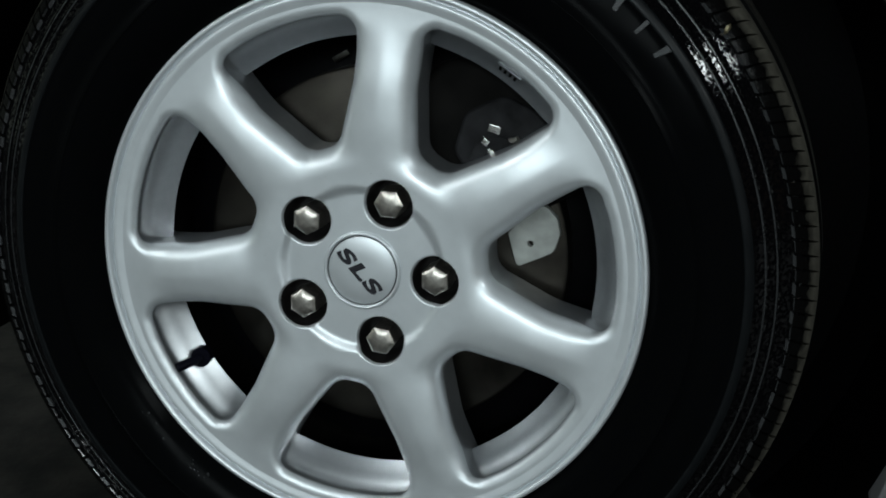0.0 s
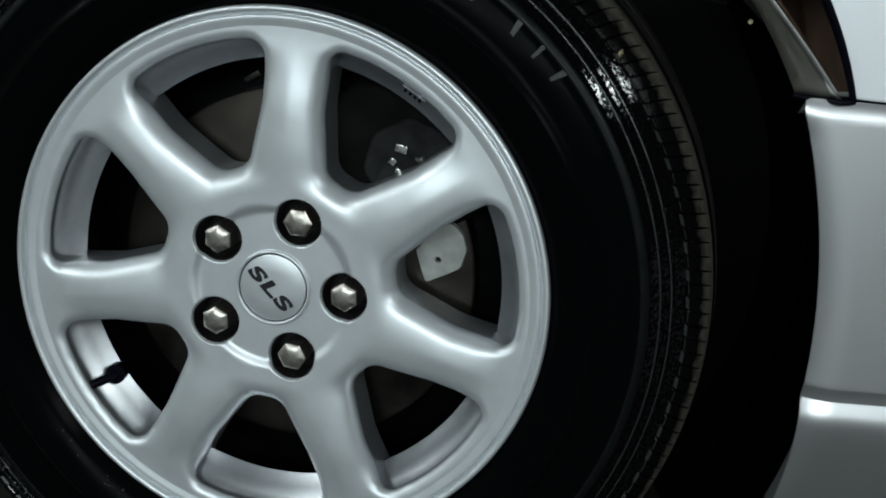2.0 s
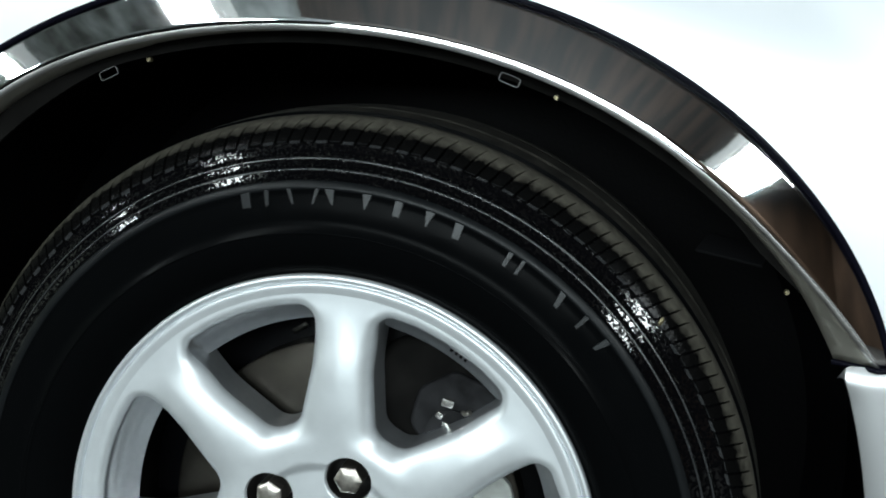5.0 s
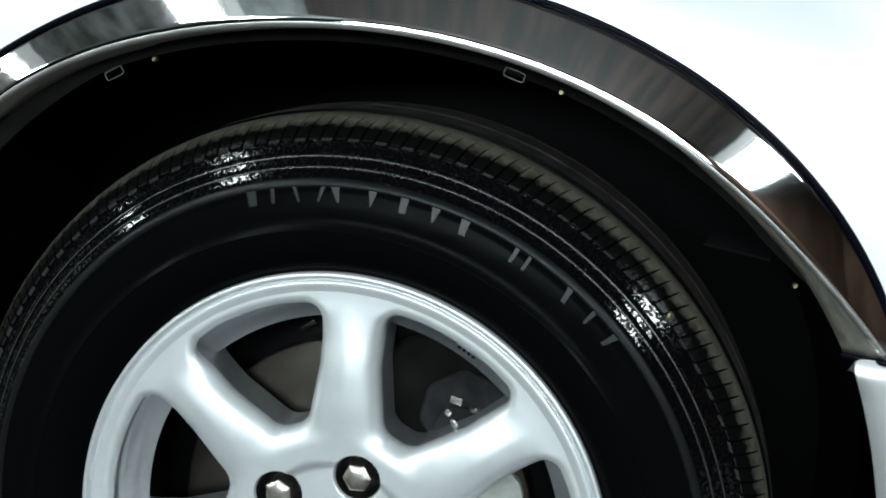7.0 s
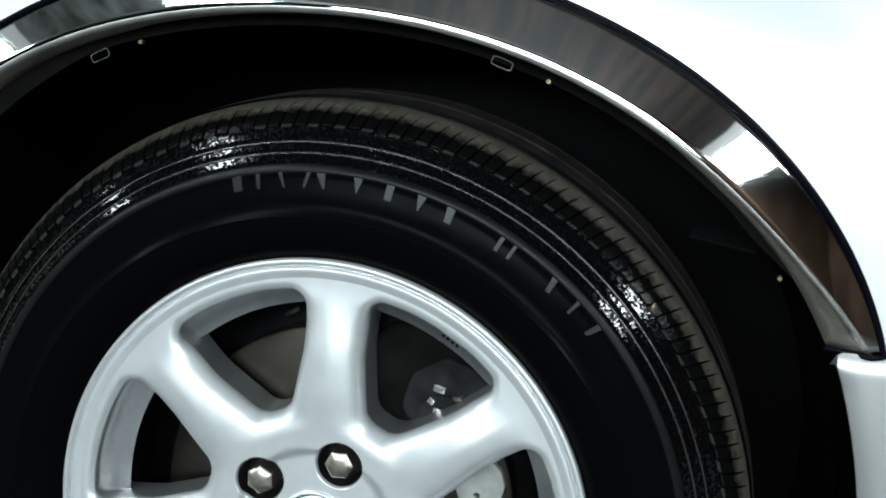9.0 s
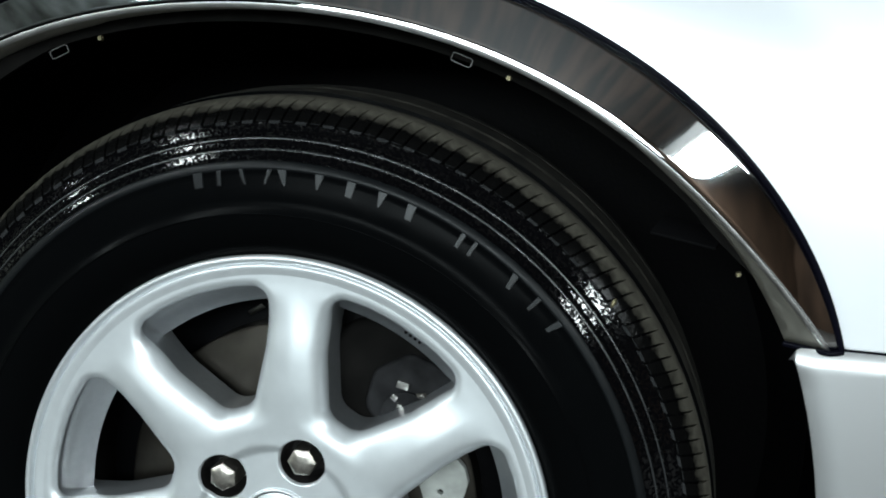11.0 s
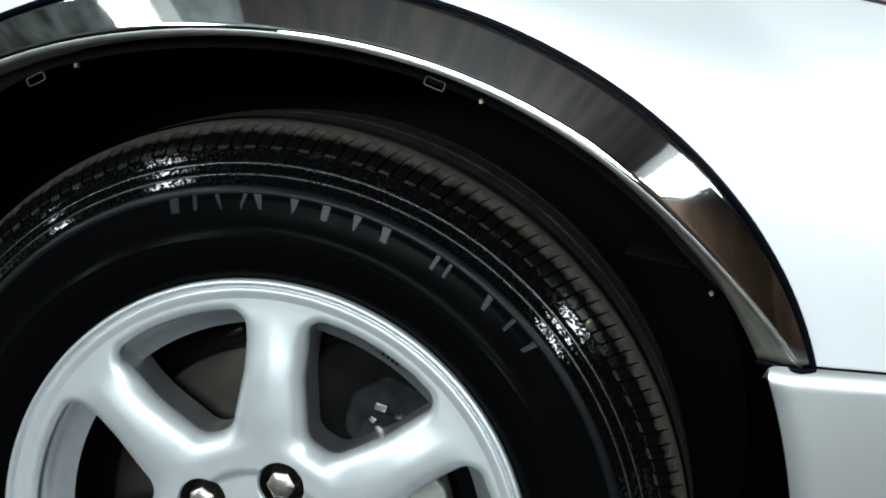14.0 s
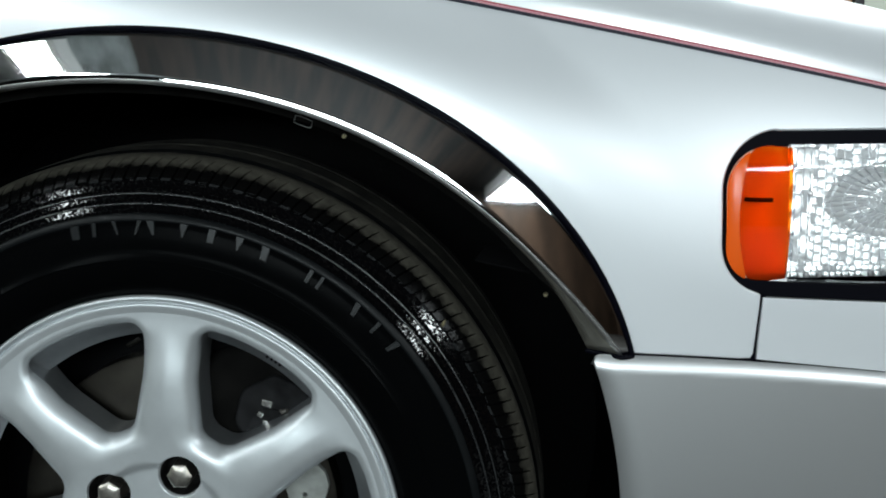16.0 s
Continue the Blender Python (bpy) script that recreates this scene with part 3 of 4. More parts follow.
seam_v = [f(0.5085, z_seam(0.51) - 0.004), f(0.5200, z_seam(0.52) - 0.004), f(0.5215, 0.5640), f(0.5120, 0.5640)]
part("seam_shade", mesh_of("seam_shade", seam_v, [(0, 1, 2, 3)], False), M_GASKET, car, "black strip for the shade in the upright seam")
verts = []
for i in range(21):
    x = 0.395 + 0.12 * i / 20
    verts += [f(x, z_seam(x) - 0.006), f(x, z_seam(x) + 0.006)]
part("seam_shade", mesh_of("seam_shade", verts, [(2 * i, 2 * i + 2, 2 * i + 3, 2 * i + 1) for i in range(20)], False), M_GASKET, car, "black strip for the shade in the long seam")

# wheel arch trim
FOOT = 0.5125


def foot_angle(r):
    return math.asin((FOOT - HUB.z) / r)


verts, faces = [], []
NA, prof_n = 160, 0
for i in range(NA + 1):
    k = i / NA
    am = A_TIP + (A_END - A_TIP) * k
    ro, rc = r_outer(am) - 0.0015, r_crease(am)
    rc = min(rc, ro - 0.004)
    rl = min(rc - 0.003, 0.4075 + 0.0065 * smooth01(radians(48), radians(30), am))
    rl += (max(rl, rc - 0.0052) - rl) * smooth01(radians(88), radians(108), am)
    proud = 0.36 * (ro - rc)
    row = []
    for q in range(9):
        f = q / 8
        row.append((ro + (rc - ro) * f, -0.002 - proud * (f + 0.01 * math.sin(f * math.pi))))
    for t in (20, 40, 60, 80):
        row.append((rc - 0.0040 * math.sin(radians(t)), -0.002 - proud + 0.0040 * (1 - math.cos(radians(t)))))
    for f in (0.12, 0.5, 1.0):
        row.append((rc - 0.0040 + (min(rl, rc - 0.0042) - rc + 0.0040) * f, 0.0020 - proud + (0.0164 + proud) * f))
    prof_n = len(row)
    for r, dy in row:
        a = foot_angle(r) + (A_END - foot_angle(r)) * k
        x, z = polar(r, a)
        verts.append((x, y_side(x) + dy, z))
for i in range(NA):
    for k in range(prof_n - 1):
        q = i * prof_n + k
        faces.append((q, q + prof_n, q + prof_n + 1, q + 1))
me = mesh_of("wheel_arch_trim", verts, faces, True, 60)
me.materials.append(M_CHROME)
me.materials.append(M_SATIN)
me.materials.append(M_LIP)
for i, p in enumerate(me.polygons):
    p.material_index = 2 if i % (prof_n - 1) >= 12 else 1 if i % (prof_n - 1) >= 8 else 0
foot_row = [Vector(v) for v in verts[:prof_n]]
trim = part("wheel_arch_trim", me, None, car, "polished chrome wheel arch trim reflecting the lamps")
tr = trim.modifiers.new("sheet", "SOLIDIFY")
tr.thickness, tr.offset = 0.0012, -1

pts = []
for i in range(NA, -1, -1):
    k = i / NA
    r = r_outer(A_TIP + (A_END - A_TIP) * k)
    a = foot_angle(r) + (A_END - foot_angle(r)) * k
    x, z = polar(r, a)
    pts.append((x, y_side(x) - 0.0016, z))
down = Vector((0.0003, -0.0008, -0.0013))
pts.append(tuple(Vector(pts[-1]) + Vector((0.0002, -0.0004, -0.0012))))
for q in (0, 4, 8, 12, 15):
    pts.append(tuple(foot_row[q] + down + Vector((-0.0010, 0, -0.0004))))
part("gasket", tube("gasket", pts, 0.0022, 8), M_GASKET, trim, "black rubber edge gasket")

# lower fender and black box are added to keep light off the floor
low_out = [(-0.62, 0.396)] + [polar(0.447 + 0.0, radians(a)) for a in range(170, 201, 3)] + [(-0.43, 0.16), (-0.62, 0.16)]
part("fender_foot", panel("fender_foot", low_out, lambda x, s: (x, y_side(x) + 0.5 * max(0.30 - s, 0) ** 2, s), 0.02), M_PAINT, car, "silver lower fender, added to shade the floor behind the wheel")
part("underbody", box("underbody", -0.60, 0.86, 0.36, 1.62, 0.17, 0.62, 0.02), M_LINER, car, "black box added to block light under the car")

# inner flange behind the trim, and the wheel well
verts, faces = [], []
for i in range(NA + 1):
    a = radians(29.0) + (A_END - radians(29.0)) * i / NA
    rc = min(r_crease(max(a, A_TIP)), 0.418)
    taper = smooth01(radians(28), radians(40), a)
    for dr, dy in ((0.002, 0.018), (-0.013 * taper, 0.018), (-0.013 * taper, 0.022), (0.010, 0.026)):
        x, z = polar(rc + dr, a)
        verts.append((x, y_side(x) + dy, z))
for i in range(NA):
    for k in range(3):
        q = i * 4 + k
        faces.append((q, q + 4, q + 5, q + 1))
part("arch_flange", mesh_of("arch_flange", verts, faces, True, 30), M_SHADEBLACK, car, "black inner arch flange")

prof = [(0.425, 0.040), (0.432, 0.07), (0.436, 0.15), (0.434, 0.30), (0.40, 0.335), (0.10, 0.34), (0.001, 0.34)]
part("wheel_liner", revolve("wheel_liner", prof, 90, -42, 199), M_LINER, car, "black plastic wheel well liner")


def screw(name, x, y, z, r, material, parent, label):
    bm = bmesh.new()
    bmesh.ops.create_cone(bm, cap_ends=True, segments=14, radius1=r, radius2=r * 0.72, depth=0.0035)
    me = bpy.data.meshes.new(name)
    bmesh.ops.rotate(bm, verts=bm.verts, cent=(0, 0, 0), matrix=Matrix.Rotation(radians(90), 3, "X"))
    bmesh.ops.translate(bm, verts=bm.verts, vec=(x, y, z))
    bm.to_mesh(me)
    bm.free()
    return part(name, me, material, parent, label)


def clip_ring(x, z, y, turn):
    """A small flat clip with a raised rim."""
    c, s = math.cos(turn), math.sin(turn)
    loop = [(0.0075 * math.copysign(abs(math.cos(t)) ** 0.35, math.cos(t)), 0.0032 * math.copysign(abs(math.sin(t)) ** 0.35, math.sin(t)))
            for t in [2 * math.pi * k / 20 for k in range(20)]]
    return tube("retaining_clip", [(x + u * c - v * s, y, z + u * s + v * c) for u, v in loop], 0.00038, 6, closed=True)


for a, r in ((64.2, 0.3955), (33.6, 0.4060), (109.4, 0.3975)):
    x, z = polar(r, radians(a))
    screw("flange_screw", x, y_side(x) + 0.016, z, 0.0021, M_BRASS, car, "small yellow zinc screw")
for a, r in ((69.3, 0.3930), (114.5, 0.4000)):
    x, z = polar(r, radians(a))
    part("retaining_clip", clip_ring(x, z, y_side(x) + 0.0165, radians(a - 90)), M_DULL, car, "small dull metal retaining clip")

# ---------------------------------------------------------------- headlight
lamp = tagged(new("headlight"), "amber and clear headlight in a black bezel")
lamp.parent = car
bez_in = round_poly([(0.4838, 0.6840, 0.036), (0.62, 0.6825, 0.0), (0.815, 0.677, 0.015), (0.822, 0.560, 0.015), (0.62, 0.5655, 0.0), (0.4855, 0.5735, 0.030)], 12)
bez_out = round_poly(LAMP_OUT, 14)


def shrink(outl, k, cx=0.65, cz=0.626):
    return [(cx + (x - cx) * (1 - k / 0.17), cz + (z - cz) * (1 - k / 0.07)) for x, z in outl]


def bezel_skin(x, s):
    p = skin(x, s)
    return (p[0], p[1] + 0.003, p[2])


def lens_skin(x, s):
    p = skin(x, 0.626 + 0.30 * (s - 0.626))
    q = (s - 0.626) / 0.058
    y = p[1] + 0.002 - 0.008 * max(1 - q * q, 0.0) + 0.04 * (x - 0.56)
    y += 0.006 * max(abs(q) - 0.72, 0.0) ** 2 / 0.0784
    y += 30.0 * max(0.4975 - x, 0.0) ** 2
    return (x, y, s)


part("bezel", panel("bezel", shrink(bez_out, 0.0012), bezel_skin, 0.010, holes=[bez_in], flange=0.03, roll=0.001), M_BEZEL, lamp, "black bezel")
split = lambda z: 0.5360 + 0.022 * (z - 0.574)
amb = [p for p in bez_in if p[0] < split(p[1])]
amb.sort(key=lambda p: math.atan2(p[1] - 0.626, p[0] - 0.52) % (2 * math.pi))
amb_out = [(split(0.5715), 0.5715)] + [(split(0.6818), 0.6818)] + amb


def order(pts2, cx, cz):
    return sorted(set((round(x, 5), round(z, 5)) for x, z in pts2), key=lambda p: math.atan2(p[1] - cz, p[0] - cx))


strip = lambda z: 0.4945 + 3.2 * (z - 0.628) ** 2
amb_all = dense(order(amb_out, 0.512, 0.626), 0.003)
cut = [(strip(0.574 + 0.108 * i / 18), 0.574 + 0.108 * i / 18) for i in range(19)]
amb_main = [p for p in amb_all if p[0] > strip(p[1])] + [p for p in cut if inside(amb_all, np.array([p[0]]), np.array([p[1]]))[0]]
amb_edge = [p for p in amb_all if p[0] < strip(p[1]) - 0.0003]
amb_edge = sorted(amb_edge, key=lambda p: p[1]) + [(x - 0.0003, z) for x, z in reversed(cut) if inside(amb_all, np.array([x]), np.array([z]))[0]]
part("side_marker_lens", panel("side_marker_lens", order(amb_main, 0.516, 0.626), lens_skin, 0.006, flange=0.0015, roll=0.0006), M_AMBER, lamp, "amber side marker lens")
part("lens_edge", panel("lens_edge", amb_edge, lens_skin, 0.004, flange=0.006, roll=0.0004), M_AMBER_EDGE, lamp, "amber rim of the lens, paler for the glow in its edge")
clr = [p for p in bez_in if p[0] > split(p[1]) + 0.0015] + [(split(0.5715) + 0.0015, 0.5712), (split(0.682) + 0.0015, 0.682)]
part("main_lens", panel("main_lens", order(clr, 0.66, 0.626), lens_skin, 0.010, flange=0.002, roll=0.0008), M_CLEAR, lamp, "clear fluted headlight lens")

# reflector with rows of small pillows behind the clear lens, and a finer one behind the amber
rng = random.Random(11)
TILT = {}


def pillow(x, z, w, h, lean, amp, groove):
    """One facet of a w by h grid: leaning a little, domed, with a groove round it."""
    i, j = math.floor(x / w), math.floor(z / h)
    if (i, j, w) not in TILT:
        TILT[(i, j, w)] = (rng.uniform(-0.06, 0.06) + (0.6 if rng.random() < 0.16 and w > 0.004 else 0.0), rng.uniform(-0.05, 0.05) + (0.19 if w > 0.004 else 0.0))
    tx, tz = TILT[(i, j, w)]
    u, v = x / w - i, z / h - j
    y = (lean + tx) * w * (u - 0.5) + tz * h * (v - 0.5)
    y -= amp * w * (1 - (2 * u - 1) ** 2) + amp * h * (1 - (2 * v - 1) ** 2)
    if min(u, v) < 0.16:
        y += 1.8 * groove
    return y


verts, faces = [], []
NX, NZ = 420, 190
for i in range(NX + 1):
    for j in range(NZ + 1):
        x, z = 0.5368 + 0.281 * i / NX, 0.571 + 0.113 * j / NZ
        p = skin(x, 0.600)
        ex, ez = (x - 0.632) / 0.062, (z - 0.636) / 0.034
        ring = math.hypot(ex, ez)
        if z < 0.5815:
            d = pillow(x, z - 0.5710, 0.0056, 0.0052, -0.24, 0.03, 0.0014)
        elif x < 0.5585:
            d = pillow(x - 0.5368, z + 0.004 * (int((x - 0.5368) / 0.0062) % 2), 0.0062, 0.0190, -0.24, 0.03, 0.0022)
        elif ring < 1.0:
            d = pillow(math.atan2(ez, ex) * 0.030, ring * 0.034, 0.0045, 0.0062, -0.10, 0.045, 0.0018) + 0.006 * (1 - ring * ring)
        else:
            d = pillow(x, z + 0.0035 * (int(x / 0.0072) % 3), 0.0072, 0.0078, -0.24, 0.03, 0.0016)
        verts.append((x, p[1] + 0.016 + d, z))
for i in range(NX):
    for j in range(NZ):
        q = i * (NZ + 1) + j
        faces.append((q, q + NZ + 1, q + NZ + 2, q + 1))
part("reflector", mesh_of("reflector", verts, faces, True, 50), M_MIRROR, lamp, "bright faceted reflector")
verts, faces = [], []
for i in range(61):
    for j in range(121):
        x, z = 0.482 + 0.0562 * i / 60, 0.570 + 0.114 * j / 120
        p = skin(x, z)
        d = 0.012 * math.sin(math.pi * i / 60) * math.sin(math.pi * j / 120)
        verts.append((x, p[1] + 0.006 + d + 0.25 * pillow(x, z, 0.0018, 0.0018, -0.38, 0.02, 0.00008), z))
for i in range(60):
    for j in range(120):
        q = i * 121 + j
        faces.append((q, q + 121, q + 122, q + 1))
part("marker_reflector", mesh_of("marker_reflector", verts, faces, True, 50), M_MARKER, lamp, "small reflector behind the amber lens")
xb0, zb0 = 0.5105, 0.6385
yb0 = skin(xb0, zb0)[1]
part("bulb", tube("bulb", [(xb0 - 0.008, yb0 + 0.012, zb0), (xb0 - 0.004, yb0 + 0.009, zb0), (xb0 + 0.012, yb0 + 0.009, zb0), (xb0 + 0.014, yb0 + 0.009, zb0)], 0.0018, 10), M_POCKET, lamp, "dark bulb socket")
part("housing", box("housing", 0.476, 0.84, 0.14, 0.20, 0.54, 0.71), M_GASKET, lamp, "black lamp housing")

# ---------------------------------------------------------------- wheel: tyre
wall_line = [(0.2090, 0.012), (0.2125, 0.004), (0.2165, 0.0005), (0.2215, -0.0065), (0.2290, -0.0125), (0.2400, -0.0175), (0.2500, -0.0195), (0.2620, -0.0198), (0.2700, -0.0190), (0.2780, -0.0174),
             (0.2860, -0.0150), (0.2900, -0.0134), (0.2940, -0.0112), (0.3020, -0.0066), (0.3100, -0.0018), (0.3150, 0.0012), (0.3190, 0.0040), (0.3240, 0.0095), (0.3290, 0.0200), (0.3310, 0.0290)]


def wall_y(r):
    for (r0, y0), (r1, y1) in zip(wall_line, wall_line[1:]):
        if r <= r1:
            return y0 + (y1 - y0) * (r - r0) / (r1 - r0)
    return wall_line[-1][1]


RIBS = ((0.2510, 0.0007, 0.0005), (0.2868, 0.0033, 0.0010), (0.2978, 0.0009, 0.0010), (0.3058, 0.0012, 0.0013))
tyre_prof = list(wall_line)
for rib_r, rib_w, rib_h in RIBS:
    tyre_prof = [p for p in tyre_prof if abs(p[0] - rib_r) > rib_w or p[0] > 0.32]
    for t in (-1.0, -0.85, -0.5, 0.0, 0.5, 0.85, 1.0):
        tyre_prof.append((rib_r + rib_w * t, wall_y(rib_r + rib_w * t) - rib_h * math.sqrt(max(1 - t * t, 0.0))))
tyre_prof.sort()
tyre_prof += [(0.3312, 0.0295), (0.3360, 0.0300), (0.3364, 0.0375)]
tyre_prof += [(0.3320, 0.0380), (0.3320, 0.0445), (0.3385, 0.0450), (0.3398, 0.0620), (0.3400, 0.0700), (0.3325, 0.0705), (0.3325, 0.0780), (0.3404, 0.0785), (0.3408, 0.0980), (0.3404, 0.1180),
              (0.3325, 0.1185), (0.3325, 0.1260), (0.3400, 0.1265), (0.3385, 0.1500), (0.3340, 0.1720), (0.3250, 0.1880), (0.3050, 0.2020), (0.2700, 0.2130), (0.2350, 0.2030), (0.2100, 0.1850)]
me = revolve("tyre", tyre_prof, 288, sharp=75)
me.materials.append(M_RUBBER)
me.materials.append(M_TREAD)
me.materials.append(M_SIDEWALL)
me.materials.append(M_RIB)
me.materials.append(M_BAND)
for p in me.polygons:
    r = math.hypot(p.center.x, p.center.z - HUB.z)
    if r > 0.3355 and p.center.y > 0.02:
        p.material_index = 1
    elif min(abs(r - 0.2978), abs(r - 0.3058)) < 0.0007 and p.center.y < 0.02:
        p.material_index = 3
    elif 0.2836 < r < 0.2899 and p.center.y < 0.02:
        p.material_index = 4
    else:
        p.material_index = 2 if r < 0.2850 or p.center.y > 0.02 else 0
for v in me.vertices:
    if v.co.z < 0.0006:
        v.co.z = 0.0006
tyre = part("tyre", me, None, car, "wet-looking black rubber tyre with raised lettering")

# raised sidewall bars in the place of lettering, shaped like its lit bevels
def sidewall_y(r):
    for (r0, y0), (r1, y1) in zip(tyre_prof, tyre_prof[1:]):
        if r0 <= r <= r1 and r < 0.32:
            return y0 + (y1 - y0) * (r - r0) / (r1 - r0)
    return 0.0


def letter_bar(a, wide, r0, r1, lean=0.0, foot=0.3):
    """A raised stroke, narrower at its inner end."""
    verts = []
    for hgt in (0.0012, -0.0008):
        for r, sg in ((r0, -1), (r0, 1), (r1, 1), (r1, -1)):
            k = foot if r == r0 else 1.0
            aa = radians(a) + (sg * wide * k / 2 * (1.0 if hgt > 0 else 0.80) + lean * (r - r0)) / r
            x, z = polar(r, aa)
            verts.append((x, sidewall_y(r) + hgt, z))
    return mesh_of("letter_bar", verts, [(0, 1, 2, 3), (7, 6, 5, 4), (0, 4, 5, 1), (1, 5, 6, 2), (2, 6, 7, 3), (3, 7, 4, 0)], False, weld=1e-7)


STROKES = ((101.8, 0.009, 0.0, 0.9), (98.4, 0.004, 0.0, 0.8), (94.2, 0.004, 0.3, 0.5), (91.0, 0.004, -0.3, 0.5), (87.8, 0.0085, 0.3, 0.25), (82.6, 0.0085, 0.0, 0.15), (77.6, 0.0075, 0.0, 0.85), (72.7, 0.0085, 0.0, 0.15), (67.8, 0.0080, 0.1, 0.8),
           (59.4, 0.004, 0.0, 0.8), (57.2, 0.003, 0.0, 0.9), (49.4, 0.006, 0.2, 0.7), (45.0, 0.004, 0.0, 0.7), (40.8, 0.006, -0.2, 0.6))
for a, wide, lean, foot in STROKES:
    part("letter_bar", letter_bar(a, wide, 0.2730, 0.2840, lean, foot), M_LETTER, tyre)

# shoulder tread blocks
BLOCKS = 190
bp = [(0.3164, 0.0018), (0.3185, 0.0006), (0.3225, 0.0030), (0.3268, 0.0062), (0.3300, 0.0105), (0.3322, 0.0150), (0.3340, 0.0200), (0.3354, 0.0250), (0.3362, 0.0310)]
half = math.pi / BLOCKS
WIDE = (0.80, 0.80, 0.84, 0.84, 0.84, 0.86, 0.93, 1.0, 1.0)


def tread_block(foot):
    """A shoulder block between two slanting slits that end in the shoulder; foot: the height of its lower edge, lighter
    for the glint there.
    """
    verts, faces = [], []
    last = len(bp) - 1
    for k, (r, y) in enumerate(bp):
        if k == 0:
            r = bp[1][0] - foot
        skew = -0.036 * k / last
        for depth, back in ((0.0, 0.0), (0.006, 0.003)):
            for sg in (-1, 1):
                a = sg * half * WIDE[k] + skew
                verts.append(((r - depth) * math.cos(a), y + back, (r - depth) * math.sin(a)))
    for k in range(last):
        q = 4 * k
        faces += [(q, q + 1, q + 5, q + 4), (q + 1, q + 3, q + 7, q + 5), (q + 2, q, q + 4, q + 6)]
    q = 4 * last
    faces += [(0, 2, 3, 1), (q, q + 1, q + 3, q + 2)]
    me = mesh_of("tread_block", verts, faces, True, 35, weld=1e-7)
    me.materials.append(M_DUSTY)
    me.materials.append(M_EDGE)
    for p in me.polygons:
        low = [math.hypot(me.vertices[v].co.x, me.vertices[v].co.z) for v in p.vertices]
        p.material_index = 1 if max(low) < 0.3187 and min(low) > bp[1][0] - foot - 0.0002 and p.normal.y < -0.4 else 0
    return me


block_meshes = (tread_block(0.0024), tread_block(0.0009))
for i in range(BLOCKS):
    a = 360.0 * i / BLOCKS
    if 262 < a < 278:
        continue
    ob = part("tread_block", block_meshes[i % 2], None, tyre)
    ob.matrix_basis = pose(0, 0, HUB.z, 0, -a, 0)

# a small yellow fleck of dirt on the shoulder
x, z = polar(0.3205, radians(38.0))
bm = bmesh.new()
bmesh.ops.create_icosphere(bm, subdivisions=1, radius=0.0028)
bmesh.ops.scale(bm, verts=bm.verts, vec=(0.7, 0.6, 1.5))
bmesh.ops.rotate(bm, verts=bm.verts, cent=(0, 0, 0), matrix=Matrix.Rotation(radians(25), 3, "Y"))
bmesh.ops.translate(bm, verts=bm.verts, vec=(x, 0.001, z))
part("dirt_fleck", bm, M_BRASS, tyre, "tiny tan fleck of grit")
rng2 = random.Random(5)
for k in range(16):
    ang = radians(rng2.choice((-126, -126, -137, -141)) + rng2.uniform(-2.5, 2.5))
    r = rng2.uniform(0.2255, 0.2325)
    x, z = polar(r, ang)
    bm = bmesh.new()
    bmesh.ops.create_icosphere(bm, subdivisions=1, radius=rng2.uniform(0.0006, 0.0013))
    bmesh.ops.scale(bm, verts=bm.verts, vec=(1.0, 0.5, rng2.uniform(0.7, 1.3)))
    bmesh.ops.translate(bm, verts=bm.verts, vec=(x, sidewall_y(r) - 0.0002, z))
    part("grit", bm, M_EDGE, tyre)

# ---------------------------------------------------------------- wheel: alloy rim
SPOKE0 = radians(85.3)
SEC = 2 * math.pi / 7


def hole_outline():
    """Window between two spokes, in (along, across)."""
    u0, v0 = 0.0965, 0.0125
    corners = [(u0, v0, 0.017), (0.138, 0.0395, 0.05)]
    corners += [(0.1928 * math.cos(t), 0.1928 * math.sin(t), rr) for t, rr in ((0.320, 0.0150), (0.16, 0.0), (0.08, 0.0), (0.0, 0.0), (-0.08, 0.0), (-0.16, 0.0), (-0.320, 0.0150))]
    corners += [(0.138, -0.0395, 0.05), (u0, -v0, 0.017)]
    return round_poly(corners, 16)


HOLE = np.array(dense(hole_outline(), 0.0010))
FINE = np.array(dense(hole_outline(), 0.0003))
HC = (0.150, 0.0)


def ray_poly(poly_pts, c, ang):
    d = np.array([math.cos(ang), math.sin(ang)])
    best = None
    k = len(poly_pts)
    for i in range(k):
        p, q = poly_pts[i], poly_pts[(i + 1) % k]
        e = q - p
        det = d[0] * -e[1] + d[1] * e[0]
        if abs(det) < 1e-14:
            continue
        w = p - np.array(c)
        t = (w[0] * -e[1] + w[1] * e[0]) / det
        s = (d[0] * w[1] - d[1] * w[0]) / det
        if t > 0 and -1e-9 <= s <= 1 + 1e-9 and (best is None or t > best):
            best = t
    return np.array(c) + d * best


def wedge(r0, r1, half_a, n=24):
    pts2 = [(r1 * math.cos(half_a * (1 - 2 * i / n)), r1 * math.sin(half_a * (1 - 2 * i / n))) for i in range(n + 1)]
    pts2 += [(r0 * math.cos(half_a * (-1 + 2 * i / n)), r0 * math.sin(half_a * (-1 + 2 * i / n))) for i in range(n + 1)]
    return np.array(dense(pts2, 0.004))


def y_top(r):
    y = -0.0022 - 0.0038 * smooth01(0.0600, 0.0668, r)
    y -= 0.0022 * smooth01(0.066, 0.12, r)
    y += 0.0060 * smooth01(0.135, 0.198, r)
    return y


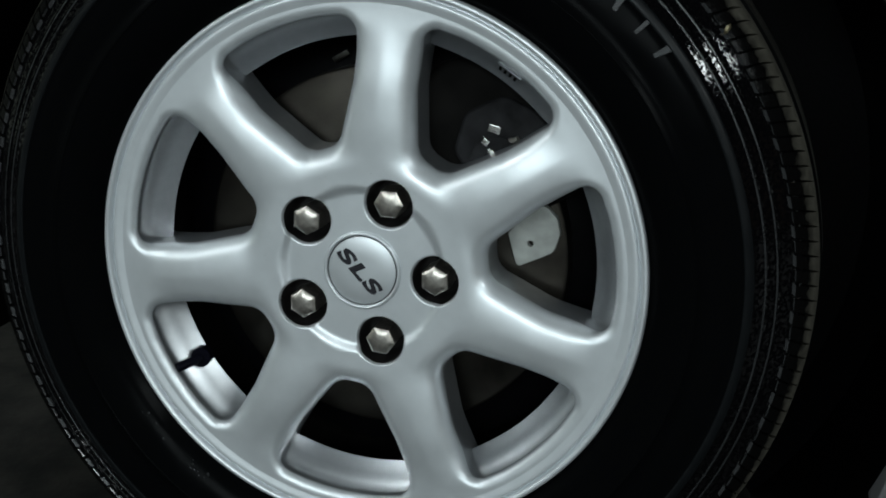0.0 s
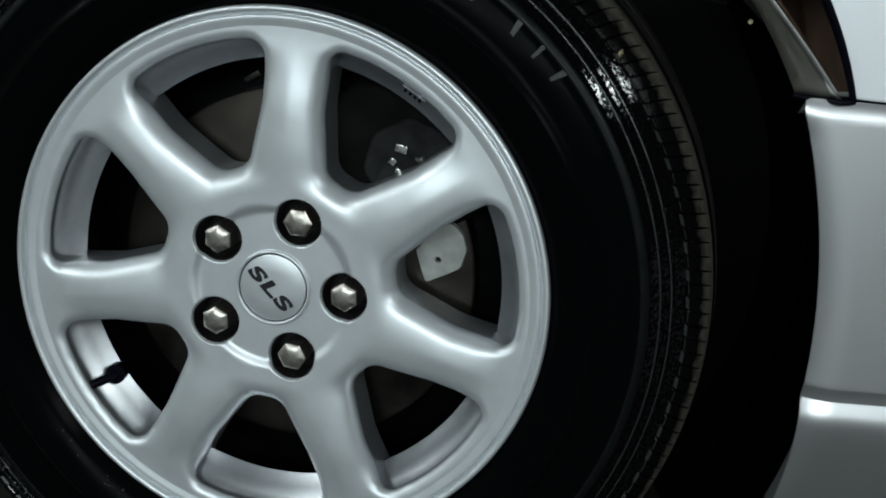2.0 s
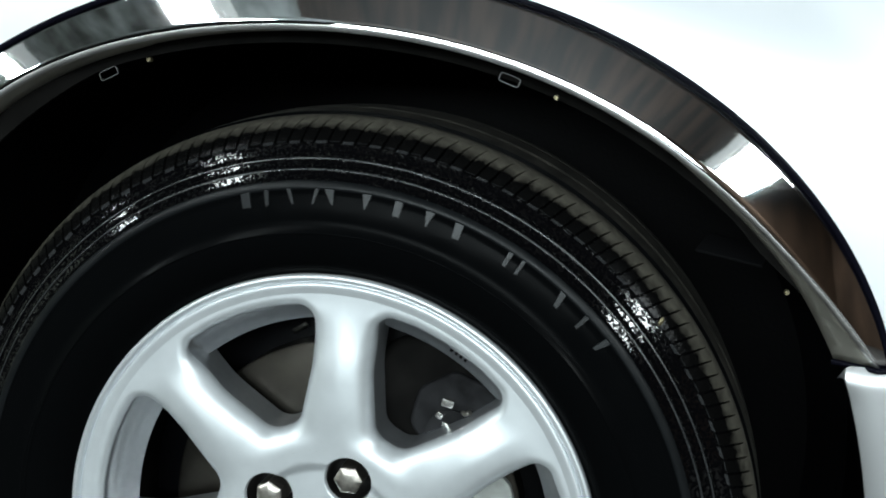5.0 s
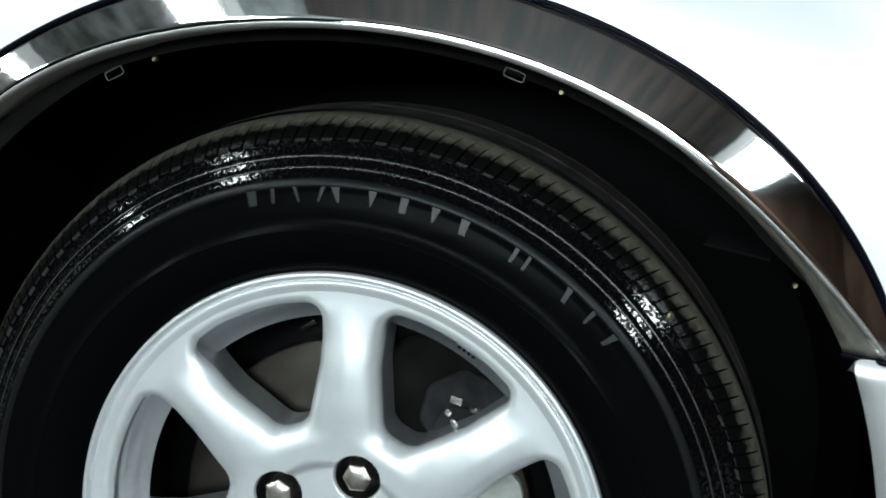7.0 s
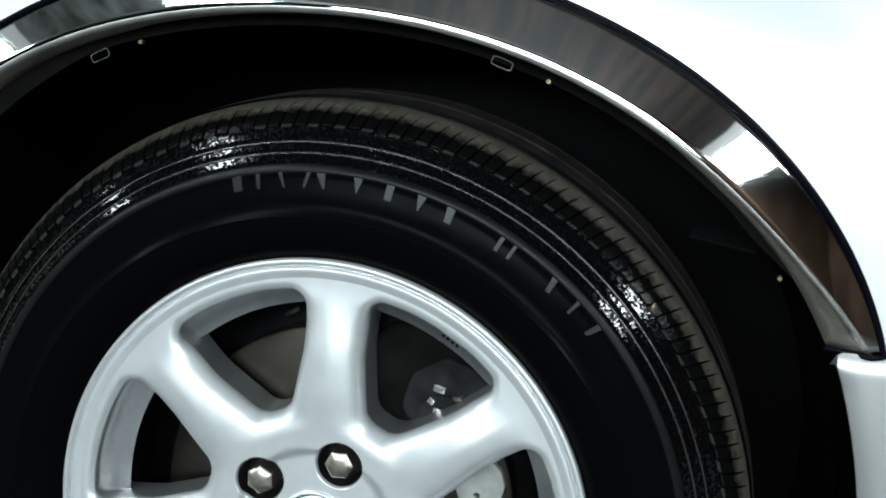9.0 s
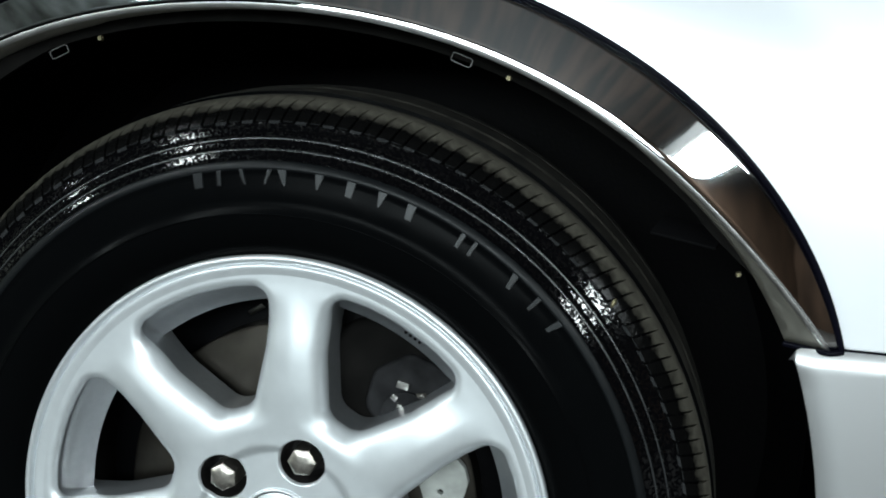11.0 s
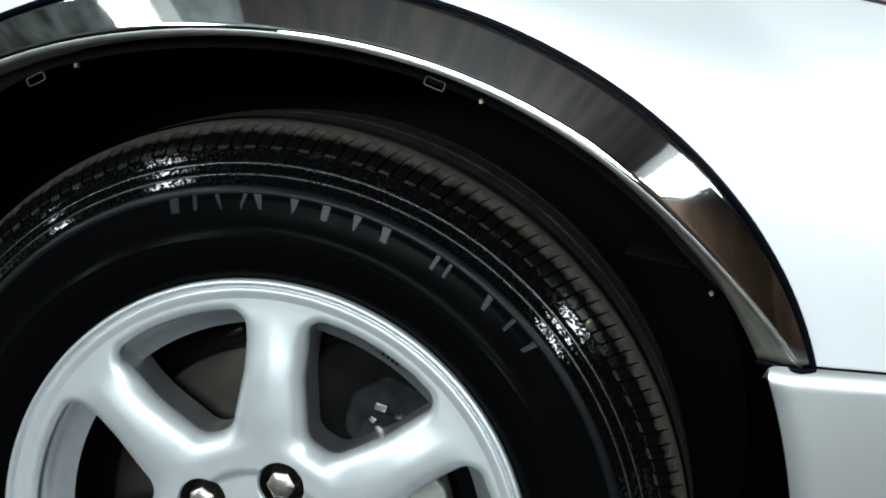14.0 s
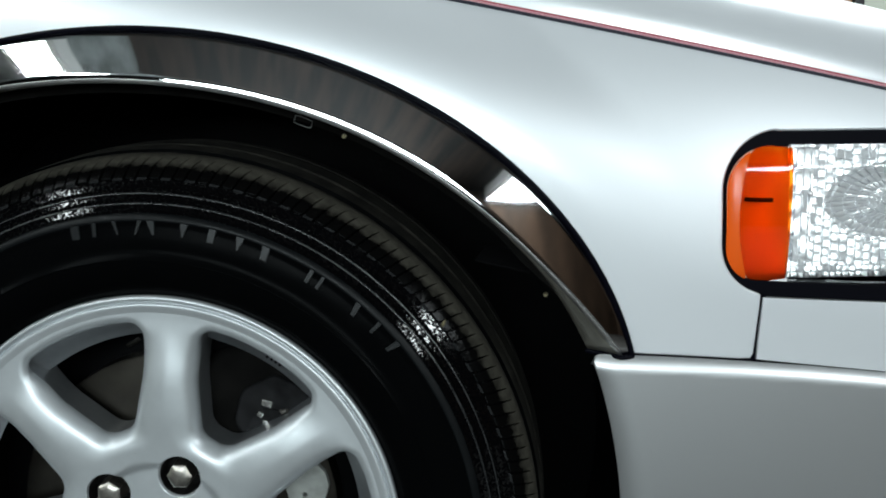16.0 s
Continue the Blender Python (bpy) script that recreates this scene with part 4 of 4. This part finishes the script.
def ledge(f):
    """Radius of a window's hollow outer wall, which runs inwards to a ledge, from its front edge (0) to the ledge (1)."""
    return 0.1938 - 0.0190 * min(max(f, 0.0), 1.0) ** 1.7


R_HUB, R_FACE = 0.0775, 0.2020
corner_angles = [math.atan2(s * r * math.sin(SEC / 2), r * math.cos(SEC / 2) - HC[0]) for r in (R_HUB, R_FACE) for s in (-1, 1)]
angs = sorted([2 * math.pi * i / 300 - math.pi for i in range(300)] + corner_angles)
W7 = wedge(R_HUB, R_FACE, SEC / 2)
FR = [0, 0.008, 0.02, 0.04, 0.07, 0.105, 0.145, 0.19, 0.24, 0.3, 0.38, 0.47, 0.57, 0.68, 0.79, 0.9, 1.0]
inner = [ray_poly(HOLE, HC, a) for a in angs]
outer = [ray_poly(W7, HC, a) for a in angs]
verts, faces = [], []
n = len(angs)
face_pts = []
for f in FR:
    for i in range(n):
        p = inner[i] + (outer[i] - inner[i]) * f
        r = math.hypot(*p)
        d = float(np.hypot(FINE[:, 0] - p[0], FINE[:, 1] - p[1]).min()) if f > 0 else 0.0
        wd = 0.0072 + 0.0043 * (1 - smooth01(0.158, 0.192, r))
        e = min(d / wd, 1.0)
        dome = (1 - min(d / 0.028, 1.0)) ** 2 * 0.0056 * (1 - smooth01(0.160, 0.192, r)) * smooth01(R_HUB, R_HUB + 0.016, r)
        y = y_top(r) + dome + 0.92 * wd * (1 - math.sqrt(max(1 - (1 - e) ** 2, 0.0)))
        face_pts.append((p[0], p[1], y))
# the wall's rows: how far from the front edge to the ledge, and beyond it to the back
WALL_ROWS = ((0.12, 0.0), (0.25, 0.0), (0.38, 0.0), (0.50, 0.0), (0.61, 0.0), (0.71, 0.0), (0.80, 0.0), (0.88, 0.0), (0.95, 0.0), (1.0, 0.0), (1.0, 0.0018), (1.0, 0.0060), (1.0, 0.0150))
for sct in range(7):
    ca = SPOKE0 + SEC * (sct + 0.5)
    c, s = math.cos(ca), math.sin(ca)
    base = len(verts)
    for px, pz, y in face_pts:
        verts.append((px * c - pz * s, y, HUB.z + px * s + pz * c))
    # the window's wall, which runs inwards to a ledge at its outer end
    for f, back in WALL_ROWS:
        for i in range(n):
            p = inner[i]
            r = math.hypot(*p)
            y0, outer_end = face_pts[i][2], smooth01(0.150, 0.186, r)
            y1 = 0.0290 + 0.0050 * outer_end
            gap = ledge(f) + (0.5 * back if back < 0.004 else 1.2 * back) - r
            rr = r + 0.5 * (gap - math.sqrt(gap * gap + 0.000016)) + 0.002 * smooth01(0.030, 0.0, abs(gap))
            under = 0.0042 * outer_end * math.sin(math.pi * min(f / 0.55, 1.0))
            p = p * ((min(rr, r) + under) / r)
            verts.append((p[0] * c - p[1] * s, y0 + (y1 - y0) * f + back, HUB.z + p[0] * s + p[1] * c))
    for k in range(len(FR) - 1):
        for i in range(n):
            j = (i + 1) % n
            faces.append((base + k * n + i, base + k * n + j, base + (k + 1) * n + j, base + (k + 1) * n + i))
    b2 = base + len(FR) * n
    for k in range(len(WALL_ROWS)):
        r0 = base if k == 0 else b2 + (k - 1) * n
        r1 = b2 + k * n
        for i in range(n):
            j = (i + 1) % n
            faces.append((r0 + j, r0 + i, r1 + i, r1 + j))
me = mesh_of("alloy_rim", verts, faces, True, 62, weld=2e-5)
me.materials.append(M_ALLOY)
me.materials.append(M_ALLOY_SHADE)
# the window walls take a darker tone: their shade is put into the colour
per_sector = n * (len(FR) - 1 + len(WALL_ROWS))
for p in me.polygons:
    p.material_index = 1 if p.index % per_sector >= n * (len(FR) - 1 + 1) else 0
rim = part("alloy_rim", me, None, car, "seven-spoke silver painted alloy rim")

lip_prof = [(0.2012, -0.0021), (0.2022, -0.0023), (0.2038, -0.0027), (0.2060, -0.0033), (0.2082, -0.0038), (0.2093, -0.0036), (0.2099, -0.0024), (0.2104, -0.0012), (0.2110, -0.0012), (0.2115, -0.0026), (0.2122, -0.0046),
            (0.2136, -0.0058), (0.2155, -0.0059), (0.2166, -0.0048), (0.2174, -0.0015), (0.2168, 0.0015), (0.2120, 0.0060), (0.2080, 0.0120)]
part("rim_lip", revolve("rim_lip", lip_prof, 240, sharp=70), M_ALLOY, rim, "rolled silver rim lip")
# the barrel's shade is painted in as near black
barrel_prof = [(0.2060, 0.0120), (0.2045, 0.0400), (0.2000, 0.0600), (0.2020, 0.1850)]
part("barrel", revolve("barrel", barrel_prof, 180, sharp=50), M_SHADEBLACK, rim, "rim barrel coloured black for the shade inside it")

# hub face with five lug pockets
LUG_A, LUG_R, POCKET = radians(70.0), 0.0575, 0.0197
S5 = 2 * math.pi / 5
W5 = wedge(0.0300, R_HUB, S5 / 2, 36)
hc = (LUG_R, 0.0)
corner5 = [math.atan2(q * r * math.sin(S5 / 2), r * math.cos(S5 / 2) - hc[0]) for r in (0.0300, R_HUB) for q in (-1, 1)]
angs5 = sorted([2 * math.pi * i / 96 - math.pi for i in range(96)] + corner5)
out5 = [ray_poly(W5, hc, a) for a in angs5]
n = len(angs5)
verts, faces = [], []
pv, pf = [], []
for sct in range(5):
    ca = LUG_A + S5 * sct
    c, s = math.cos(ca), math.sin(ca)
    base = len(verts)
    rows5 = [(-1, 0.0035), (-0.5, 0.0012)] + [(f, 0.0) for f in (0, 0.06, 0.14, 0.24, 0.36, 0.5, 0.64, 0.78, 0.9, 1.0)]
    for f, dip in rows5:
        for i, a in enumerate(angs5):
            edge_p = np.array(hc) + POCKET * np.array([math.cos(a), math.sin(a)])
            if f < 0:
                p = np.array(hc) + (POCKET + 0.0010 * f) * np.array([math.cos(a), math.sin(a)])
            else:
                p = edge_p + (out5[i] - edge_p) * f
            r = math.hypot(*p)
            verts.append((p[0] * c - p[1] * s, y_top(r) + dip, HUB.z + p[0] * s + p[1] * c))
    for k in range(len(rows5) - 1):
        for i in range(n):
            j = (i + 1) % n
            faces.append((base + k * n + i, base + k * n + j, base + (k + 1) * n + j, base + (k + 1) * n + i))
part("hub_face", mesh_of("hub_face", verts, faces, True, 75, weld=1e-5), M_ALLOY, rim, "silver hub face")

# lug pockets and nuts
prof = [(0.0189, 0.0008), (0.0185, 0.0100), (0.0176, 0.0180), (0.0140, 0.0220), (0.0005, 0.0220)]
verts, faces = [], []
for i in range(36):
    a = 2 * math.pi * i / 36
    verts += [(r * math.cos(a), y, r * math.sin(a)) for r, y in prof]
for i in range(36):
    for k in range(4):
        q, w = i * 5 + k, ((i + 1) % 36) * 5 + k
        faces.append((q, w, w + 1, q + 1))
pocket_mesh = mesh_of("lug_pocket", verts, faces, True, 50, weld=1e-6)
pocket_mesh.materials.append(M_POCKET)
nut_prof = [(0.0108, 0.0280), (0.0108, 0.0040), (0.0104, 0.0026), (0.0084, 0.0012), (0.0045, 0.0003), (0.0, 0.0)]
verts, faces = [], []
NS = 48
for i in range(NS):
    a = 2 * math.pi * i / NS
    hexr = math.cos(math.pi / 6) / math.cos((a % (math.pi / 3)) - math.pi / 6)
    for k, (r, y) in enumerate(nut_prof):
        mixr = hexr if k < 3 else (hexr * 0.75 + 0.25 if k == 3 else 1.0)
        verts.append((r * 1.1 * mixr * math.cos(a), y, r * 1.1 * mixr * math.sin(a)))
for i in range(NS):
    for k in range(5):
        q, w = i * 6 + k, ((i + 1) % NS) * 6 + k
        faces.append((q, w, w + 1, q + 1))
nut_mesh = mesh_of("lug_nut", verts, faces, True, 28, weld=1e-6)
nut_mesh.materials.append(M_NUT)
for sct, spin in enumerate((0, 31, 28, 4, 27)):
    a = LUG_A + S5 * sct
    x, z = polar(LUG_R, a)
    ob = part("lug_pocket", pocket_mesh, None, rim, "lug pocket, near black for the shade in it")
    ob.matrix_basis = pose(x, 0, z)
    ob = part("lug_nut", nut_mesh, None, rim, "worn steel hexagonal lug nut")
    ob.matrix_basis = pose(x, -0.0058, z, 0, spin, 0)

# centre cap
cap_prof = [(0.0316, 0.0060), (0.0312, 0.0020), (0.0309, -0.0026), (0.0303, -0.0042), (0.0292, -0.0048), (0.0282, -0.0042), (0.0276, -0.0022), (0.0269, -0.0028), (0.0258, -0.0034), (0.0120, -0.0040), (0.0, -0.0042)]
cap = part("centre_cap", revolve("centre_cap", cap_prof, 96, sharp=60), M_ALLOY, rim, "round silver centre cap with black letters")
# thin black ring paints in the shade of the cap's groove
part("cap_groove_shade", revolve("cap_groove_shade", [(0.0281, -0.0030), (0.0276, -0.0025), (0.0270, -0.0031)], 96), M_INK, rim, "black ring for the shade in the cap's groove")
txt = bpy.data.curves.new("cap_letters", "FONT")
txt.body, txt.size, txt.align_x, txt.align_y, txt.extrude, txt.offset, txt.shear = "SLS", 0.0140, "CENTER", "CENTER", 0.0003, 0.0006, 0.15
txt.space_character = 1.12
tob = new("cap_letters_source", txt)
deps = bpy.context.evaluated_depsgraph_get()
tmesh = bpy.data.meshes.new_from_object(tob.evaluated_get(deps))
bpy.data.objects.remove(tob)
turn = Matrix.Translation((-0.0028, -0.0043, HUB.z + 0.0002)) @ Matrix.Rotation(radians(46.5), 4, "Y") @ Matrix.Rotation(radians(90), 4, "X") @ Matrix.Diagonal((2.0, 1.06, 1.0, 1.0))
tmesh.transform(turn)
tmesh.materials.clear()
part("cap_letters", tmesh, M_INK, rim, "black italic letters on the cap")

# valve stem in its opening in the barrel
x, z = polar(0.1790, radians(-146.0))
x2, z2 = polar(0.1915, radians(-147.0))
part("valve_stem", tube("valve_stem", [(x2, 0.0035, z2), ((x + x2) / 2, 0.0100, (z + z2) / 2), (x, 0.0175, z), (x * 0.99, 0.0200, HUB.z + (z - HUB.z) * 0.99)], 0.0040, 12), M_GASKET, rim, "black rubber valve stem with cap")
part("valve_boss", tube("valve_boss", [(x, 0.0300, z), (x * 0.988, 0.0190, HUB.z + (z - HUB.z) * 0.988)], 0.0084, 18), M_GASKET, rim, "black valve opening")

# a small cast mark on the ledge, with unreadable print
lab_a = radians(57.0)


def mark_patch(a0, a1, f0, f1, lift):
    """A thin block on the window's hollow."""
    vs = []
    for up in (-0.001, lift):
        for a, f in ((a0, f0), (a1, f0), (a1, f1), (a0, f1)):
            x, z = polar(ledge(f) - 0.6 * up, a)
            vs.append((x, 0.0040 + 0.0300 * f - 0.7 * up, z))
    return mesh_of("cast_mark", vs, [(0, 1, 2, 3), (7, 6, 5, 4), (0, 4, 5, 1), (1, 5, 6, 2), (2, 6, 7, 3), (3, 7, 4, 0)], False)


part("cast_mark", mark_patch(lab_a - 0.055, lab_a + 0.055, 0.56, 0.78, 0.0002), M_ALLOY_SHADE, rim, "small raised cast mark")
for k in range(4):
    a = lab_a - 0.042 + 0.024 * k
    part("print_bar", mark_patch(a, a + 0.013, 0.60, 0.74, 0.0007), M_SHADEBLACK, rim)

# ---------------------------------------------------------------- brake
disc_prof = [(0.0700, 0.030), (0.0740, 0.034), (0.0760, 0.054), (0.0800, 0.0550), (0.1480, 0.0550), (0.1502, 0.0565), (0.1502, 0.080), (0.070, 0.080)]
part("brake_disc", revolve("brake_disc", disc_prof, 120), M_DISC, car, "worn steel brake disc")
# black sheet added to give the shade inside the wheel
part("disc_backing", revolve("disc_backing", [(0.185, 0.092), (0.182, 0.090), (0.02, 0.090)], 80), M_LINER, car, "black sheet behind the brake disc for the shade inside the wheel")
cal = tagged(new("brake_caliper"), "dull grey cast iron brake caliper")
cal.parent = car
cal_out = round_poly([(0.016, 0.404, 0.010), (0.022, 0.455, 0.020), (0.048, 0.488, 0.020), (0.088, 0.486, 0.020), (0.120, 0.470, 0.020), (0.150, 0.438, 0.018), (0.152, 0.405, 0.014), (0.118, 0.385, 0.012), (0.075, 0.388, 0.016)], 7)
# near-black body, drawn wide to give the shade behind the spokes
part("caliper_body", panel("caliper_body", cal_out, lambda x, s: (x, 0.046 + 3 * (math.hypot(x, s - HUB.z) - 0.125) ** 2, s), 0.008, flange=0.03, roll=0.008), M_SHADEBLACK, cal)
bridge = round_poly([(0.060, 0.424, 0.010), (0.068, 0.452, 0.012), (0.094, 0.466, 0.012), (0.122, 0.455, 0.014), (0.134, 0.428, 0.012), (0.112, 0.402, 0.014), (0.078, 0.402, 0.012)], 6)
part("caliper_bridge", panel("caliper_bridge", bridge, lambda x, s: (x, 0.0425 + 2 * (math.hypot(x, s - HUB.z) - 0.135) ** 2, s), 0.006, flange=0.012, roll=0.004), M_CALIPER, cal)
for x, z, w, h, tilt in ((0.0895, 0.4450, 0.0048, 0.0030, 15), (0.0830, 0.4345, 0.0026, 0.0024, 35), (0.0872, 0.4275, 0.0022, 0.0018, 10)):
    me = box("caliper_bolt", -w, w, -0.003, 0.003, -h, h, 0.0008)
    me.transform(pose(x, 0.0405, z, 0, tilt, 0))
    part("caliper_bolt", me, M_STEEL, cal, "bright steel bolt")
br = [(0.104, 0.363, 0.002), (0.115, 0.378, 0.006), (0.130, 0.388, 0.006), (0.1400, 0.378, 0.006), (0.1430, 0.366, 0.005), (0.139, 0.352, 0.006), (0.130, 0.347, 0.008), (0.112, 0.338, 0.002)]
hole_c = [(0.1212 + 0.0033 * math.cos(t), 0.3566 + 0.0033 * math.sin(t)) for t in [2 * math.pi * k / 16 for k in range(16)]]
part("caliper_bracket", panel("caliper_bracket", round_poly(br, 5), lambda x, s: (x, 0.044, s), 0.005, holes=[hole_c], flange=0.006, roll=0.001), M_BRACKET, cal, "pale metal bracket with a round hole")
# small steel tab added to give the bright glint behind the spokes
x, z = polar(0.1620, radians(104.0))
tab = box("glint_tab", -0.0075, 0.0075, -0.001, 0.001, -0.0026, 0.0026, 0.0006)
tab.transform(pose(x - 0.010, 0.0860, z - 0.006, 25, -32, 0))
part("glint_tab", tab, M_STEEL, cal, "bent steel tab added for a bright glint")
part("piston_housing", tube("piston_housing", [(0.092, 0.040, 0.418), (0.092, 0.048, 0.418), (0.092, 0.075, 0.418)], 0.021, 24), M_CALIPER, cal, "round piston housing")
part("bleed_nipple", tube("bleed_nipple", [(0.100, 0.044, 0.436), (0.104, 0.040, 0.437), (0.108, 0.038, 0.439)], 0.0022, 8), M_NUT, cal, "small bleed nipple")

# a moulded ledge in the liner ahead of the tyre
me = box("liner_ledge", -0.026, 0.026, -0.002, 0.026, -0.0012, 0.0012, 0.0008)
me.transform(pose(0.300, 0.060, 0.572, 20, 8, -18))
part("liner_ledge", me, M_LEDGE, car, "dark moulded ledge in the liner")
part("liner_clip", tube("liner_clip", [(0.3175, 0.022, 0.5905), (0.3250, 0.020, 0.5815), (0.3320, 0.018, 0.5740)], 0.0007, 6), M_NUT, car, "thin metal edge clip")
